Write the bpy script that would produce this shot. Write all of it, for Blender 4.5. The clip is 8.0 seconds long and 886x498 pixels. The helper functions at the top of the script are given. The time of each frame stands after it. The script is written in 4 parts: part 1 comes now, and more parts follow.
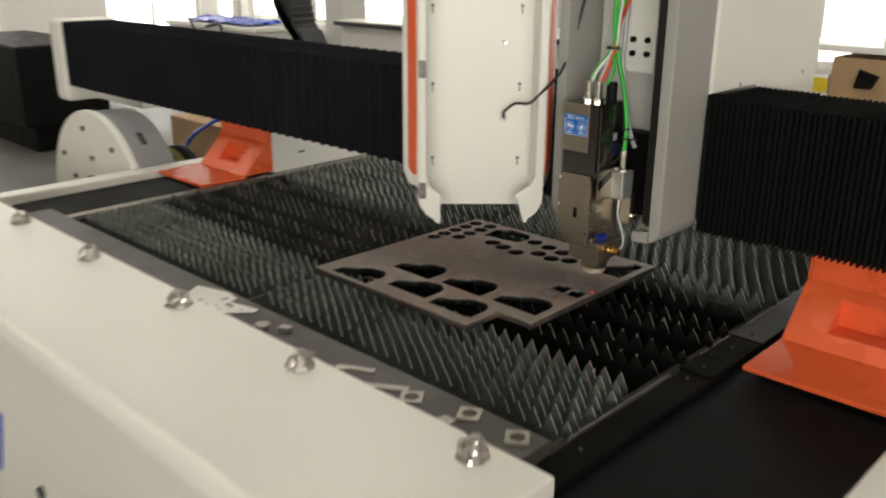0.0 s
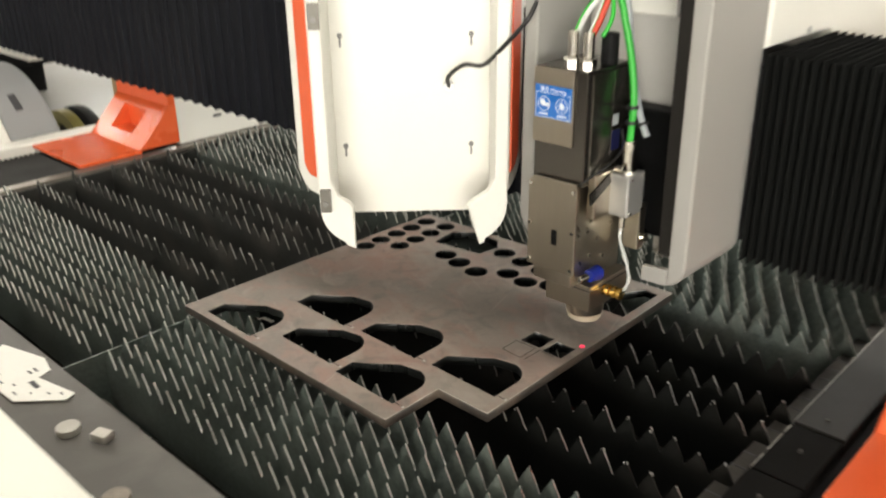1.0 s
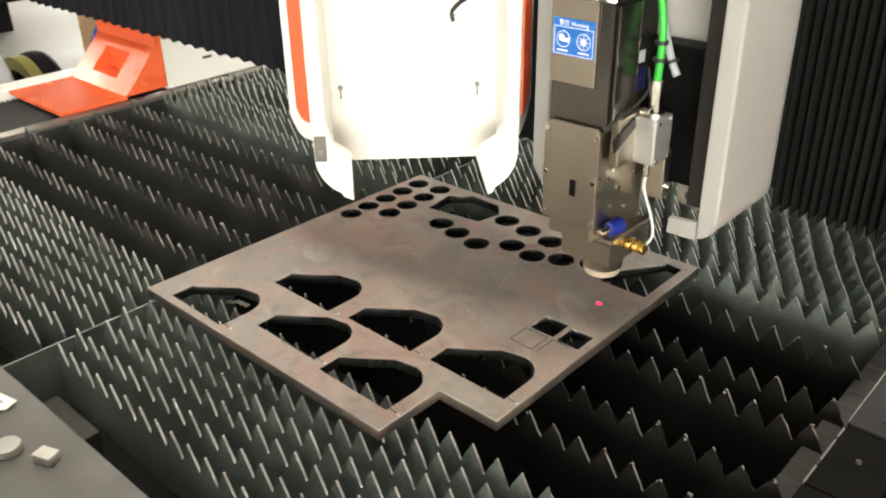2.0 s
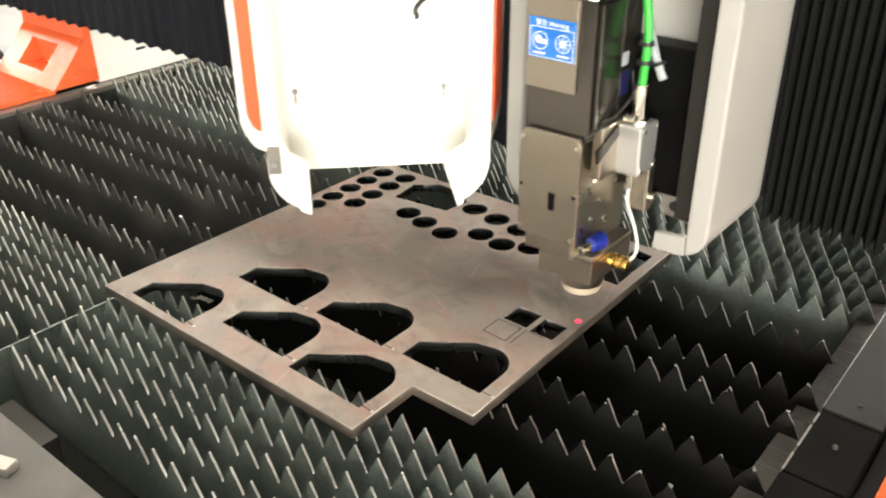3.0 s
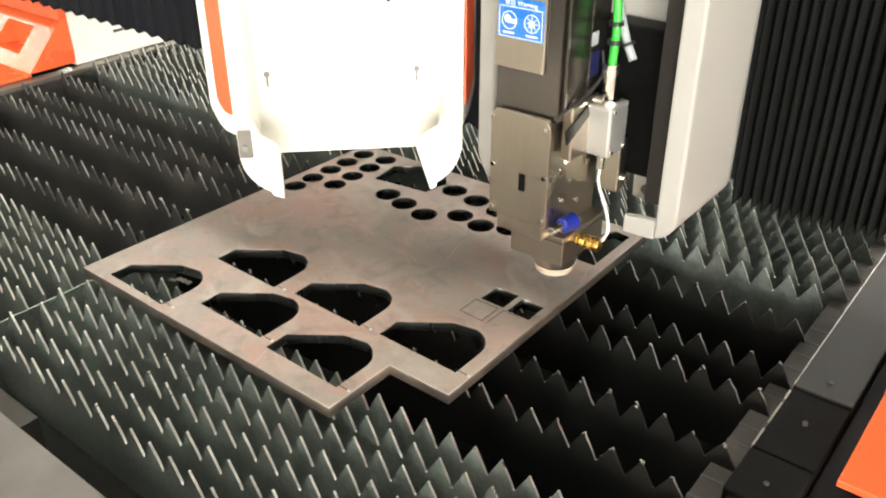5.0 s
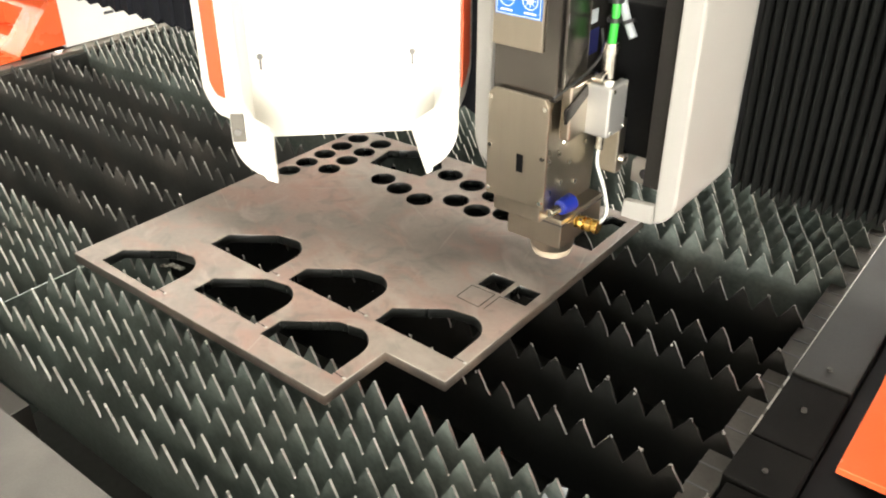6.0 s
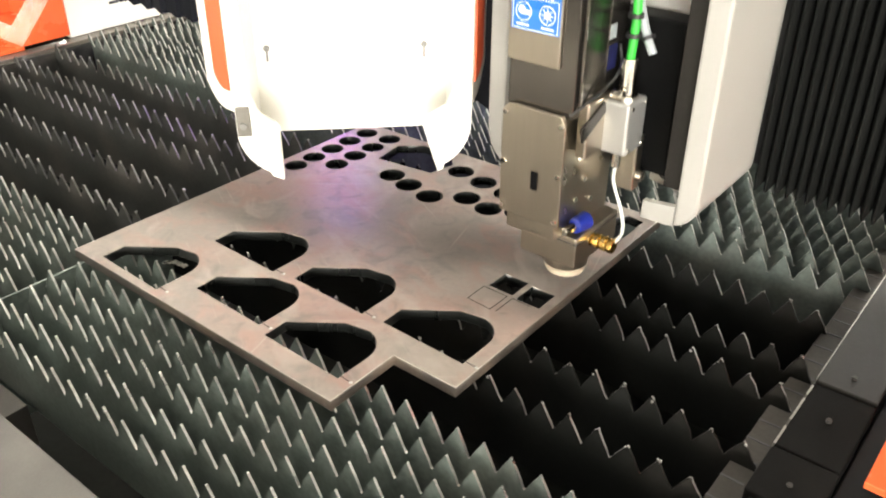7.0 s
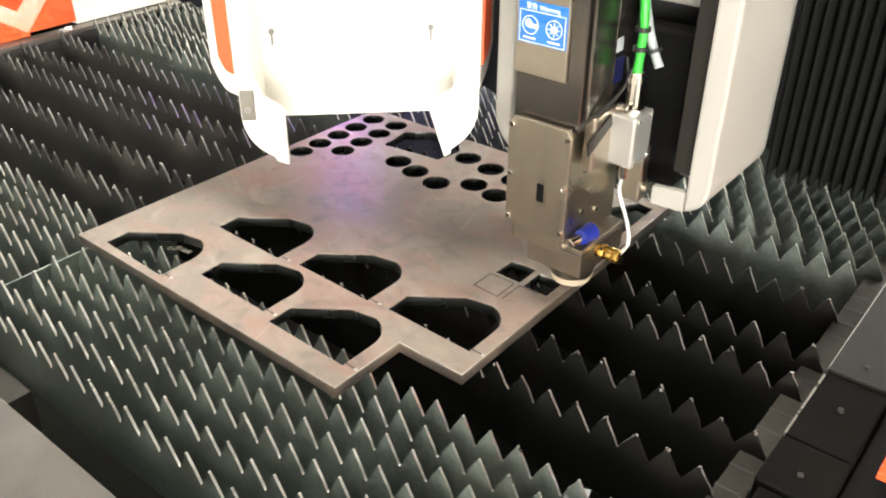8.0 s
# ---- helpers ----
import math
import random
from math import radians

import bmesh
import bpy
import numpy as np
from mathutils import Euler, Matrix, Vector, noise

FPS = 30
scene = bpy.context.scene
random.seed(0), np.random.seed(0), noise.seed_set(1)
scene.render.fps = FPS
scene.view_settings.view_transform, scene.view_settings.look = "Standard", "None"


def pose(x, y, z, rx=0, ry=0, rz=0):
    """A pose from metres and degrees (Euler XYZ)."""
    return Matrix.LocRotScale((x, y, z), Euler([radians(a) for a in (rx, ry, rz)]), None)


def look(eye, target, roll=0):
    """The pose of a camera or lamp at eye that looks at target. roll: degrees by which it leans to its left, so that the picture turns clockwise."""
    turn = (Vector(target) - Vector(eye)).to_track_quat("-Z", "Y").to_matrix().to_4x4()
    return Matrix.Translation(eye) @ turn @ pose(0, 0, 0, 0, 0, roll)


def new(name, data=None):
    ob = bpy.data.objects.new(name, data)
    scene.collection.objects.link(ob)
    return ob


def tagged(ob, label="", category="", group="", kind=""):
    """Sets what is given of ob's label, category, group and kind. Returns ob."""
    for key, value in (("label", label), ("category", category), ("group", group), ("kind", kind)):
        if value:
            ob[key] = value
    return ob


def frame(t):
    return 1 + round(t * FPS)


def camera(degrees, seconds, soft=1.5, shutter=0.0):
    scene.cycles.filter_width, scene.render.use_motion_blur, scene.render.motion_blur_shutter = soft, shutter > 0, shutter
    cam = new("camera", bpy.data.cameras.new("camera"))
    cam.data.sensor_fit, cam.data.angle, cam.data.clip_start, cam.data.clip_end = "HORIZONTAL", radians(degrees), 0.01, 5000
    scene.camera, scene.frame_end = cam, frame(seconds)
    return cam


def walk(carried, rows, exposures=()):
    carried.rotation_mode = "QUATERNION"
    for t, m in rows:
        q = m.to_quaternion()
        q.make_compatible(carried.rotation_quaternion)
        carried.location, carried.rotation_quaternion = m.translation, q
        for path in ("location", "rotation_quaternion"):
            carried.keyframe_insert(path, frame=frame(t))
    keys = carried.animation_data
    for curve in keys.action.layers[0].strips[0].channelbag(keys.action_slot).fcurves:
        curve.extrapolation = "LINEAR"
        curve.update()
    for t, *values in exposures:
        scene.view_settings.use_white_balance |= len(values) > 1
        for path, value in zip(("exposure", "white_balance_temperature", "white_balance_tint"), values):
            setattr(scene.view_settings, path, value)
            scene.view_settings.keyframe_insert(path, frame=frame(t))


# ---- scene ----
cam = camera(54.6, 8.0, 2.0, 0.8)
METRES, EYE, TILT, LEAN, TURN = 0.9, 1.535, 0.0, 0.0, 43.7
ROWS = [
    (0.0, 0.0, 0.0, 0.0, 0.12, -18.77, -0.37),
    (0.5, 0.0486, 0.3303, -0.0233, -1.74, -20.91, 0.62),
    (1.0, 0.1239, 0.6463, -0.0545, -0.3, -23.4, 0.71),
    (1.5, 0.1286, 0.7749, -0.0666, -0.0, -26.46, 1.19),
    (3.0, 0.0934, 0.849, -0.0833, -4.39, -28.51, 0.41),
    (3.5, 0.1038, 0.8429, -0.08, -4.31, -28.97, 0.5),
    (4.0, 0.1043, 0.8407, -0.0808, -4.44, -29.29, 0.52),
    (4.5, 0.1071, 0.84, -0.082, -4.8, -29.23, 0.39),
    (6.0, 0.1057, 0.8526, -0.0882, -5.47, -30.67, -0.02),
    (6.5, 0.1006, 0.8755, -0.0944, -5.19, -30.74, -0.15),
    (7.0, 0.1026, 0.8871, -0.1001, -4.87, -31.08, -0.27),
    (7.5, 0.0987, 0.8939, -0.1049, -4.57, -31.37, -0.23),
    (8.0, 0.1048, 0.895, -0.1112, -4.34, -31.7, -0.15),
]
EXPOSE = [(0.0, -1.28), (0.5, -0.86), (1.0, -0.32), (1.5, 0.0), (1.8, 0.10), (2.8, 0.52), (3.5, 0.55), (6.0, 0.68), (8.0, 0.72)]
path = [(t, pose(0, 0, EYE, TILT, LEAN, TURN) @ pose(METRES * x, METRES * y, METRES * z, 90 + pitch, roll, yaw)) for t, x, y, z, yaw, pitch, roll in ROWS]
path += [(0.3, look((-0.108, 0.127, 1.518), (-1.376, 1.523, 0.852), 0.0)), (0.8, look((-0.272, 0.416, 1.480), (-1.530, 1.787, 0.746), -0.6))]
walk(cam, sorted(path, key=lambda row: row[0]), EXPOSE)

# ---- world and lights ----
world = bpy.data.worlds.new("world")
scene.world = world
world.use_nodes = True
sky = world.node_tree.nodes.new("ShaderNodeTexSky")
sky.sky_type, sky.sun_disc = "NISHITA", False
sky.sun_elevation, sky.sun_rotation = radians(40), radians(150)
world.node_tree.links.new(sky.outputs[0], world.node_tree.nodes["Background"].inputs[0])
world.node_tree.nodes["Background"].inputs[1].default_value = 0.12

CEILING = 3.6
LAMPS = [(x, y) for x in (-10.6, -8.3, -6.0, -3.7) for y in (-0.3, 2.9, 5.8)] + [(-1.4, 1.0), (-1.4, 3.4)]
LAMP_POWER = 35
for x, y in LAMPS:
    lamp = bpy.data.lights.new("tube_light", "AREA")
    lamp.shape, lamp.size, lamp.size_y = "RECTANGLE", 1.2, 0.28
    lamp.energy, lamp.color = LAMP_POWER, (1.0, 0.945, 0.82)
    ob = new("tube_light", lamp)
    ob.matrix_world = pose(x, y, CEILING - 0.09)
for x, y, w, rz, rx, e in ((-9.3, 7.86, 1.8, 0, 90, 25), (-1.6, 7.86, 2.6, 0, 90, 25), (5.2, -4.96, 6.6, 180, 90, 820)):
    lamp = bpy.data.lights.new("window_light", "AREA")
    lamp.shape, lamp.size, lamp.size_y = "RECTANGLE", w, 1.6
    lamp.energy, lamp.color = e, (1.0, 0.955, 0.85)
    ob = new("window_light", lamp)
    ob.matrix_world = pose(x, y, 1.9, -rx, 0, rz)


# ---- materials ----
def mat(name, colour, rough=0.5, metal=0.0, vary=0.12, scale=8.0, fine=120.0, bump=0.05, bumpdist=0.001, spread=0.1, stretch=(1, 1, 1), second=None, amount=0.0, patch=5.0, spec=0.5, grain=0.45):
    """Base colour varied at two scales, roughness varied, fine relief; second is a stain colour laid on in patches."""
    m = bpy.data.materials.new(name)
    m.use_nodes = True
    nt = m.node_tree
    n, l = nt.nodes, nt.links
    p = n["Principled BSDF"]
    p.inputs["Metallic"].default_value = metal
    p.inputs["Specular IOR Level"].default_value = spec
    co = n.new("ShaderNodeTexCoord")
    mp = n.new("ShaderNodeMapping")
    mp.inputs["Scale"].default_value = stretch
    l.new(co.outputs["Object"], mp.inputs[0])
    a = n.new("ShaderNodeTexNoise")
    a.inputs["Scale"].default_value, a.inputs["Detail"].default_value = scale, 5
    b = n.new("ShaderNodeTexNoise")
    b.inputs["Scale"].default_value, b.inputs["Detail"].default_value = fine, 3
    l.new(mp.outputs[0], a.inputs["Vector"])
    l.new(mp.outputs[0], b.inputs["Vector"])
    mix = n.new("ShaderNodeMath")
    mix.operation = "MULTIPLY_ADD"
    l.new(b.outputs[0], mix.inputs[0])
    mix.inputs[1].default_value = grain
    l.new(a.outputs[0], mix.inputs[2])
    ramp = n.new("ShaderNodeMapRange")
    ramp.inputs[1].default_value, ramp.inputs[2].default_value = 0.28 + grain * 0.4, 0.72 + grain * 0.6
    ramp.inputs[3].default_value, ramp.inputs[4].default_value = 1 - vary, 1 + vary
    l.new(mix.outputs[0], ramp.inputs[0])
    rgb = n.new("ShaderNodeRGB")
    rgb.outputs[0].default_value = (*colour, 1)
    base = rgb.outputs[0]
    if second:
        c = n.new("ShaderNodeTexNoise")
        c.inputs["Scale"].default_value, c.inputs["Detail"].default_value, c.inputs["Distortion"].default_value = patch, 6, 0.6
        l.new(mp.outputs[0], c.inputs["Vector"])
        cr = n.new("ShaderNodeMapRange")
        cr.inputs[1].default_value, cr.inputs[2].default_value = 0.45, 0.68
        cr.inputs[3].default_value, cr.inputs[4].default_value = 0, amount
        l.new(c.outputs[0], cr.inputs[0])
        cm = n.new("ShaderNodeMix")
        cm.data_type = "RGBA"
        l.new(cr.outputs[0], cm.inputs[0])
        l.new(base, cm.inputs[6])
        cm.inputs[7].default_value = (*second, 1)
        base = cm.outputs[2]
    sc = n.new("ShaderNodeVectorMath")
    sc.operation = "SCALE"
    l.new(base, sc.inputs[0])
    l.new(ramp.outputs[0], sc.inputs["Scale"])
    l.new(sc.outputs[0], p.inputs["Base Color"])
    rr = n.new("ShaderNodeMapRange")
    rr.inputs[1].default_value, rr.inputs[2].default_value = 0.3, 0.7
    rr.inputs[3].default_value, rr.inputs[4].default_value = max(0.03, rough - spread), min(1, rough + spread)
    l.new(a.outputs[0], rr.inputs[0])
    l.new(rr.outputs[0], p.inputs["Roughness"])
    if bump:
        bp = n.new("ShaderNodeBump")
        bp.inputs["Strength"].default_value, bp.inputs["Distance"].default_value = bump * 4, bumpdist
        l.new(mix.outputs[0], bp.inputs["Height"])
        l.new(bp.outputs[0], p.inputs["Normal"])
    return m


def glow(name, colour, strength):
    m = bpy.data.materials.new(name)
    m.use_nodes = True
    p = m.node_tree.nodes["Principled BSDF"]
    p.inputs["Base Color"].default_value = (*colour, 1)
    p.inputs["Emission Color"].default_value = (*colour, 1)
    p.inputs["Emission Strength"].default_value = strength
    return m


M = {
    "white": mat("cream_white_paint", (0.86, 0.845, 0.785), 0.33, spread=0.025, vary=0.02, scale=3, fine=260, bump=0.02, second=(0.74, 0.72, 0.66), amount=0.12, patch=3),
    "shell": mat("white_painted_steel", (0.82, 0.81, 0.76), 0.38, vary=0.03, scale=4, fine=300, bump=0.015),
    "grey_paint": mat("light_grey_paint", (0.62, 0.61, 0.58), 0.45, vary=0.04, scale=4, fine=260, bump=0.02),
    # cream-white paint greyed: the walls' dimmer light is put into the colour
    "housing": mat("shaded_white_housing_paint", (0.36, 0.352, 0.33), 0.42, vary=0.03, scale=4, fine=300, bump=0.02),
    "orange": mat("orange_red_paint", (0.80, 0.135, 0.042), 0.24, vary=0.06, scale=6, fine=300, bump=0.03, second=(0.62, 0.08, 0.03), amount=0.3),
    "stripe": mat("orange_stripe", (0.80, 0.13, 0.045), 0.4, vary=0.04, bump=0.01),
    "slat": mat("dark_slat_steel", (0.170, 0.203, 0.187), 0.45, metal=0.35, vary=0.42, scale=14, fine=160, bump=0.06, spread=0.14, second=(0.105, 0.105, 0.092), amount=0.55, patch=7),
    "slat_edge": mat("bare_cut_steel_edge", (0.62, 0.62, 0.60), 0.34, metal=0.8, vary=0.3, scale=40, fine=300, bump=0.05, second=(0.2, 0.18, 0.16), amount=0.7, patch=9),
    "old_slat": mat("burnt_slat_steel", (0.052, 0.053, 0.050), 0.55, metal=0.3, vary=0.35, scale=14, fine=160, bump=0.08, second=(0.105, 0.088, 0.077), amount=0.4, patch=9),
    "old_edge": mat("slagged_slat_edge", (0.30, 0.295, 0.28), 0.4, metal=0.5, vary=0.4, scale=40, fine=260, bump=0.1, second=(0.06, 0.05, 0.045), amount=0.8, patch=12),
    "rail_grey": mat("worn_rail_steel", (0.0155, 0.0138, 0.012), 0.55, metal=0.1, vary=0.25, scale=7, fine=260, bump=0.05, second=(0.016, 0.014, 0.013), amount=0.7, patch=5, spec=0.25),
    # soot, with the shade of sheet and housing also put into the colour
    "soot_shade_slat": mat("sooty_shaded_slat_steel", (0.0068, 0.0073, 0.0068), 0.6, metal=0.0, vary=0.35, scale=14, fine=160, bump=0.08, second=(0.015, 0.0125, 0.0105), amount=0.5, patch=6, spec=0.15),
    "kerf": mat("dark_kerf_wall", (0.009, 0.010, 0.0095), 0.3, metal=0.0, vary=0.3, scale=20, fine=300, bump=0.1, stretch=(1, 1, 0.15)),
    "comb": mat("grey_comb_steel", (0.065, 0.060, 0.055), 0.6, metal=0.3, vary=0.25, scale=9, fine=240, bump=0.05, second=(0.016, 0.014, 0.013), amount=0.6, patch=8, spec=0.25),
    "plate": mat("mill_scale_steel_sheet", (0.205, 0.174, 0.152), 0.48, metal=0.35, vary=0.34, scale=5, fine=180, bump=0.05, bumpdist=0.0006, spread=0.16, second=(0.255, 0.165, 0.138), amount=0.9, patch=5, grain=0.16),
    "worn_rim": mat("bare_worn_rim", (0.24, 0.21, 0.18), 0.4, metal=0.5, vary=0.35, scale=30, fine=260, bump=0.08, second=(0.12, 0.10, 0.09), amount=0.85, patch=16),
    "strip": mat("dull_edge_strip_steel", (0.33, 0.30, 0.265), 0.36, metal=0.7, vary=0.12, scale=6, fine=240, bump=0.04, second=(0.16, 0.14, 0.125), amount=0.5, patch=5),
    "hose": mat("grey_translucent_hose", (0.34, 0.37, 0.39), 0.28, vary=0.06, bump=0.02),
    "cut": mat("laser_cut_edge", (0.045, 0.037, 0.031), 0.5, metal=0.3, vary=0.35, scale=20, fine=300, bump=0.12, stretch=(1, 1, 0.15), second=(0.13, 0.092, 0.066), amount=0.5, patch=14),
    "ledge": mat("dark_grey_ledge_paint", (0.078, 0.072, 0.066), 0.5, vary=0.15, scale=6, fine=420, bump=0.1, second=(0.14, 0.13, 0.12), amount=0.6, patch=8),
    "rail": mat("blackened_rail_steel", (0.0042, 0.0039, 0.0036), 0.8, metal=0.1, vary=0.25, scale=8, fine=300, bump=0.06, second=(0.014, 0.0125, 0.0115), amount=0.6, patch=6, spec=0.1),
    "pit": mat("sooty_pit_steel", (0.016, 0.017, 0.0155), 0.85, vary=0.3, scale=6, fine=90, bump=0.1, second=(0.022, 0.019, 0.015), amount=0.6, patch=3, spec=0.1),
    "bellows": mat("black_bellows_fabric", (0.0075, 0.008, 0.0076), 0.9, vary=0.2, scale=10, fine=500, bump=0.06, second=(0.007, 0.007, 0.007), amount=0.5, patch=5, spec=0.05),
    "bellows_worn": mat("bluish_bellows_fabric", (0.0095, 0.0102, 0.0135), 0.75, vary=0.2, scale=6, fine=500, bump=0.05, second=(0.014, 0.0148, 0.018), amount=0.6, patch=4, spec=0.08),
    "drum": mat("grey_drum_paint", (0.28, 0.285, 0.29), 0.5, vary=0.06, scale=4, fine=200, bump=0.02),
    "way": mat("dark_way_cover_fabric", (0.020, 0.0195, 0.019), 0.6, vary=0.2, scale=9, fine=300, bump=0.04, spec=0.25),
    "latch": mat("worn_latch_steel", (0.16, 0.15, 0.13), 0.45, metal=0.3, vary=0.15, bump=0.03),
    "keyhole": mat("grey_keyhole_steel", (0.20, 0.195, 0.185), 0.5, vary=0.1, bump=0.02),
    "black": mat("black_anodised", (0.005, 0.005, 0.0053), 0.55, vary=0.2, scale=10, fine=300, bump=0.03, spec=0.12),
    "dark": mat("dark_bracket_paint", (0.03, 0.031, 0.033), 0.5, vary=0.2, scale=9, fine=260, bump=0.04),
    "brushed": mat("brushed_stainless", (0.44, 0.39, 0.32), 0.38, metal=1.0, vary=0.04, scale=9, fine=60, bump=0.012, bumpdist=0.0002, spread=0.05, stretch=(14, 14, 1)),
    "polished": mat("polished_stainless", (0.52, 0.475, 0.395), 0.33, metal=1.0, vary=0.08, scale=9, fine=160, bump=0.03, bumpdist=0.0004, spread=0.08),
    "alu": mat("cast_aluminium", (0.56, 0.56, 0.55), 0.4, metal=0.75, vary=0.05, scale=10, fine=500, bump=0.05, bumpdist=0.0003),
    "dark_polish": mat("dark_polished_steel", (0.11, 0.10, 0.09), 0.22, metal=0.9, vary=0.15, scale=8, fine=160, bump=0.03, bumpdist=0.0004, spread=0.08),
    "chrome": mat("nickel_plating", (0.75, 0.72, 0.66), 0.16, metal=1.0, vary=0.05, bump=0.02),
    "brass": mat("brass", (0.72, 0.47, 0.13), 0.24, metal=1.0, vary=0.1, bump=0.04),
    "copper": mat("copper", (0.68, 0.33, 0.19), 0.28, metal=1.0, vary=0.1, bump=0.04),
    "ceramic": mat("white_ceramic", (0.50, 0.42, 0.32), 0.35, vary=0.1, bump=0.02),
    "blue": mat("blue_label_film", (0.02, 0.15, 0.52), 0.3, vary=0.04, bump=0.0),
    "print": mat("white_print", (0.82, 0.86, 0.9), 0.4, vary=0.02, bump=0.0),
    "navy": mat("navy_label_film", (0.008, 0.010, 0.05), 0.4, vary=0.06, bump=0.0),
    "knob": mat("blue_knob_plastic", (0.008, 0.02, 0.22), 0.35, vary=0.08, bump=0.02),
    "green": mat("green_cable_jacket", (0.035, 0.42, 0.045), 0.4, vary=0.08, bump=0.02),
    "red": mat("red_hose", (0.55, 0.06, 0.03), 0.35, vary=0.08, bump=0.02),
    "clear": mat("milky_hose", (0.62, 0.63, 0.62), 0.3, vary=0.06, bump=0.02),
    "cable": mat("black_cable", (0.015, 0.015, 0.016), 0.45, vary=0.1, bump=0.02),
    "foil": mat("crumpled_foil", (0.56, 0.54, 0.51), 0.30, metal=1.0, vary=0.1, scale=30, fine=200, bump=0.1),
    "scrap": mat("bright_scrap_metal", (0.44, 0.425, 0.39), 0.35, metal=0.7, vary=0.15, scale=30, fine=220, bump=0.06),
    "paper": mat("white_paper", (0.80, 0.79, 0.75), 0.7, vary=0.05, scale=20, fine=200, bump=0.04),
    "ink": mat("dark_ink", (0.05, 0.05, 0.055), 0.6, vary=0.05, bump=0.0),
    "floor": mat("grey_workshop_floor", (0.16, 0.155, 0.145), 0.5, vary=0.15, scale=1.2, fine=40, bump=0.04, second=(0.11, 0.105, 0.10), amount=0.5, patch=0.7),
    "wall": mat("white_wall_paint", (0.74, 0.71, 0.68), 0.7, vary=0.04, scale=1.5, fine=60, bump=0.03),
    "ceil": mat("white_ceiling", (0.78, 0.77, 0.74), 0.8, vary=0.03, scale=1.5, fine=60, bump=0.02),
    "carton": mat("brown_cardboard", (0.40, 0.26, 0.14), 0.75, vary=0.1, scale=7, fine=120, bump=0.05),
    "yellow": mat("yellow_box_print", (0.75, 0.55, 0.03), 0.5, vary=0.05, bump=0.01),
    "bluebag": mat("blue_plastic_sheet", (0.04, 0.09, 0.5), 0.3, vary=0.2, scale=12, fine=60, bump=0.2),
    "olive": mat("olive_yellow_paint", (0.22, 0.19, 0.05), 0.5, vary=0.12, bump=0.03),
    "tube": glow("lamp_tube", (1.0, 0.96, 0.9), 6.0),
    "pane": glow("daylight_pane", (1.0, 0.985, 0.94), 7.0),
    "violet": glow("violet_fill_light", (0.42, 0.20, 1.0), 42.0),
    "dot": glow("red_pointer_light", (1.0, 0.03, 0.09), 1.6),
}


# ---- building helpers ----
ORG = {}


def thing(name, origin, label, category, group="", kind=""):
    ob = new(name)
    ob.empty_display_size = 0.05
    ob.location = origin
    ORG[ob.name] = Vector(origin)
    return tagged(ob, label, category, group, kind)


def part(name, bm, material, parent=None, label="", smooth=False):
    """One mesh object from a bmesh in world coordinates, under a thing or under a part."""
    off = ORG[parent.name] if parent else Vector()
    bmesh.ops.translate(bm, verts=bm.verts, vec=-off)
    me = bpy.data.meshes.new(name)
    bm.to_mesh(me)
    bm.free()
    for k in material if isinstance(material, tuple) else (material,):
        me.materials.append(M[k])
    if smooth:
        for f in me.polygons:
            f.use_smooth = True
    ob = new(name, me)
    if parent:
        ob.parent = parent
        ORG[ob.name] = off
    else:
        ORG[ob.name] = Vector()
    return tagged(ob, label) if label else ob


def share(name, me, at, parent):
    """A piece on mesh data that others use too, at a place in its thing's space."""
    ob = new(name, me)
    ob.parent, ob.location = parent, at
    ORG[ob.name] = ORG[parent.name]
    return ob


def box(x0, y0, z0, x1, y1, z1, bevel=0.0, bm=None, seg=2):
    bm = bm or bmesh.new()
    vs = [bm.verts.new((x, y, z)) for x in (x0, x1) for y in (y0, y1) for z in (z0, z1)]
    fs = [(0, 1, 3, 2), (4, 6, 7, 5), (0, 4, 5, 1), (2, 3, 7, 6), (0, 2, 6, 4), (1, 5, 7, 3)]
    faces = [bm.faces.new([vs[i] for i in f]) for f in fs]
    if bevel:
        es = {e for f in faces for e in f.edges}
        bmesh.ops.bevel(bm, geom=list(es), offset=bevel, segments=seg, affect="EDGES", profile=0.5)
    return bm


def cyl(p, q, r0, r1=None, n=20, bm=None, bevel=0.0):
    bm = bm or bmesh.new()
    p, q = Vector(p), Vector(q)
    d = q - p
    m = Matrix.Translation((p + q) / 2) @ d.to_track_quat("Z", "Y").to_matrix().to_4x4()
    out = bmesh.ops.create_cone(bm, cap_ends=True, segments=n, radius1=r0, radius2=r0 if r1 is None else r1, depth=d.length, matrix=m)
    if bevel:
        es = {e for v in out["verts"] for e in v.link_edges if len(e.link_faces) == 2 and e.calc_face_angle(0) > 1.0}
        bmesh.ops.bevel(bm, geom=list(es), offset=bevel, segments=2, affect="EDGES", profile=0.5)
    return bm


def ring(c, axis, r0, r1, h, n=28, bm=None):
    """A flat ring of height h along axis."""
    bm = bm or bmesh.new()
    m = Matrix.Translation(c) @ Vector(axis).to_track_quat("Z", "Y").to_matrix().to_4x4()
    rows = []
    for k in range(n):
        a = 2 * math.pi * k / n
        rows.append([bm.verts.new(m @ Vector((r * math.cos(a), r * math.sin(a), z))) for r, z in ((r0, 0), (r1, 0), (r1, h), (r0, h))])
    for k in range(n):
        a, b = rows[k], rows[(k + 1) % n]
        for j in range(4):
            bm.faces.new((a[j], b[j], b[(j + 1) % 4], a[(j + 1) % 4]))
    bmesh.ops.recalc_face_normals(bm, faces=bm.faces)
    return bm


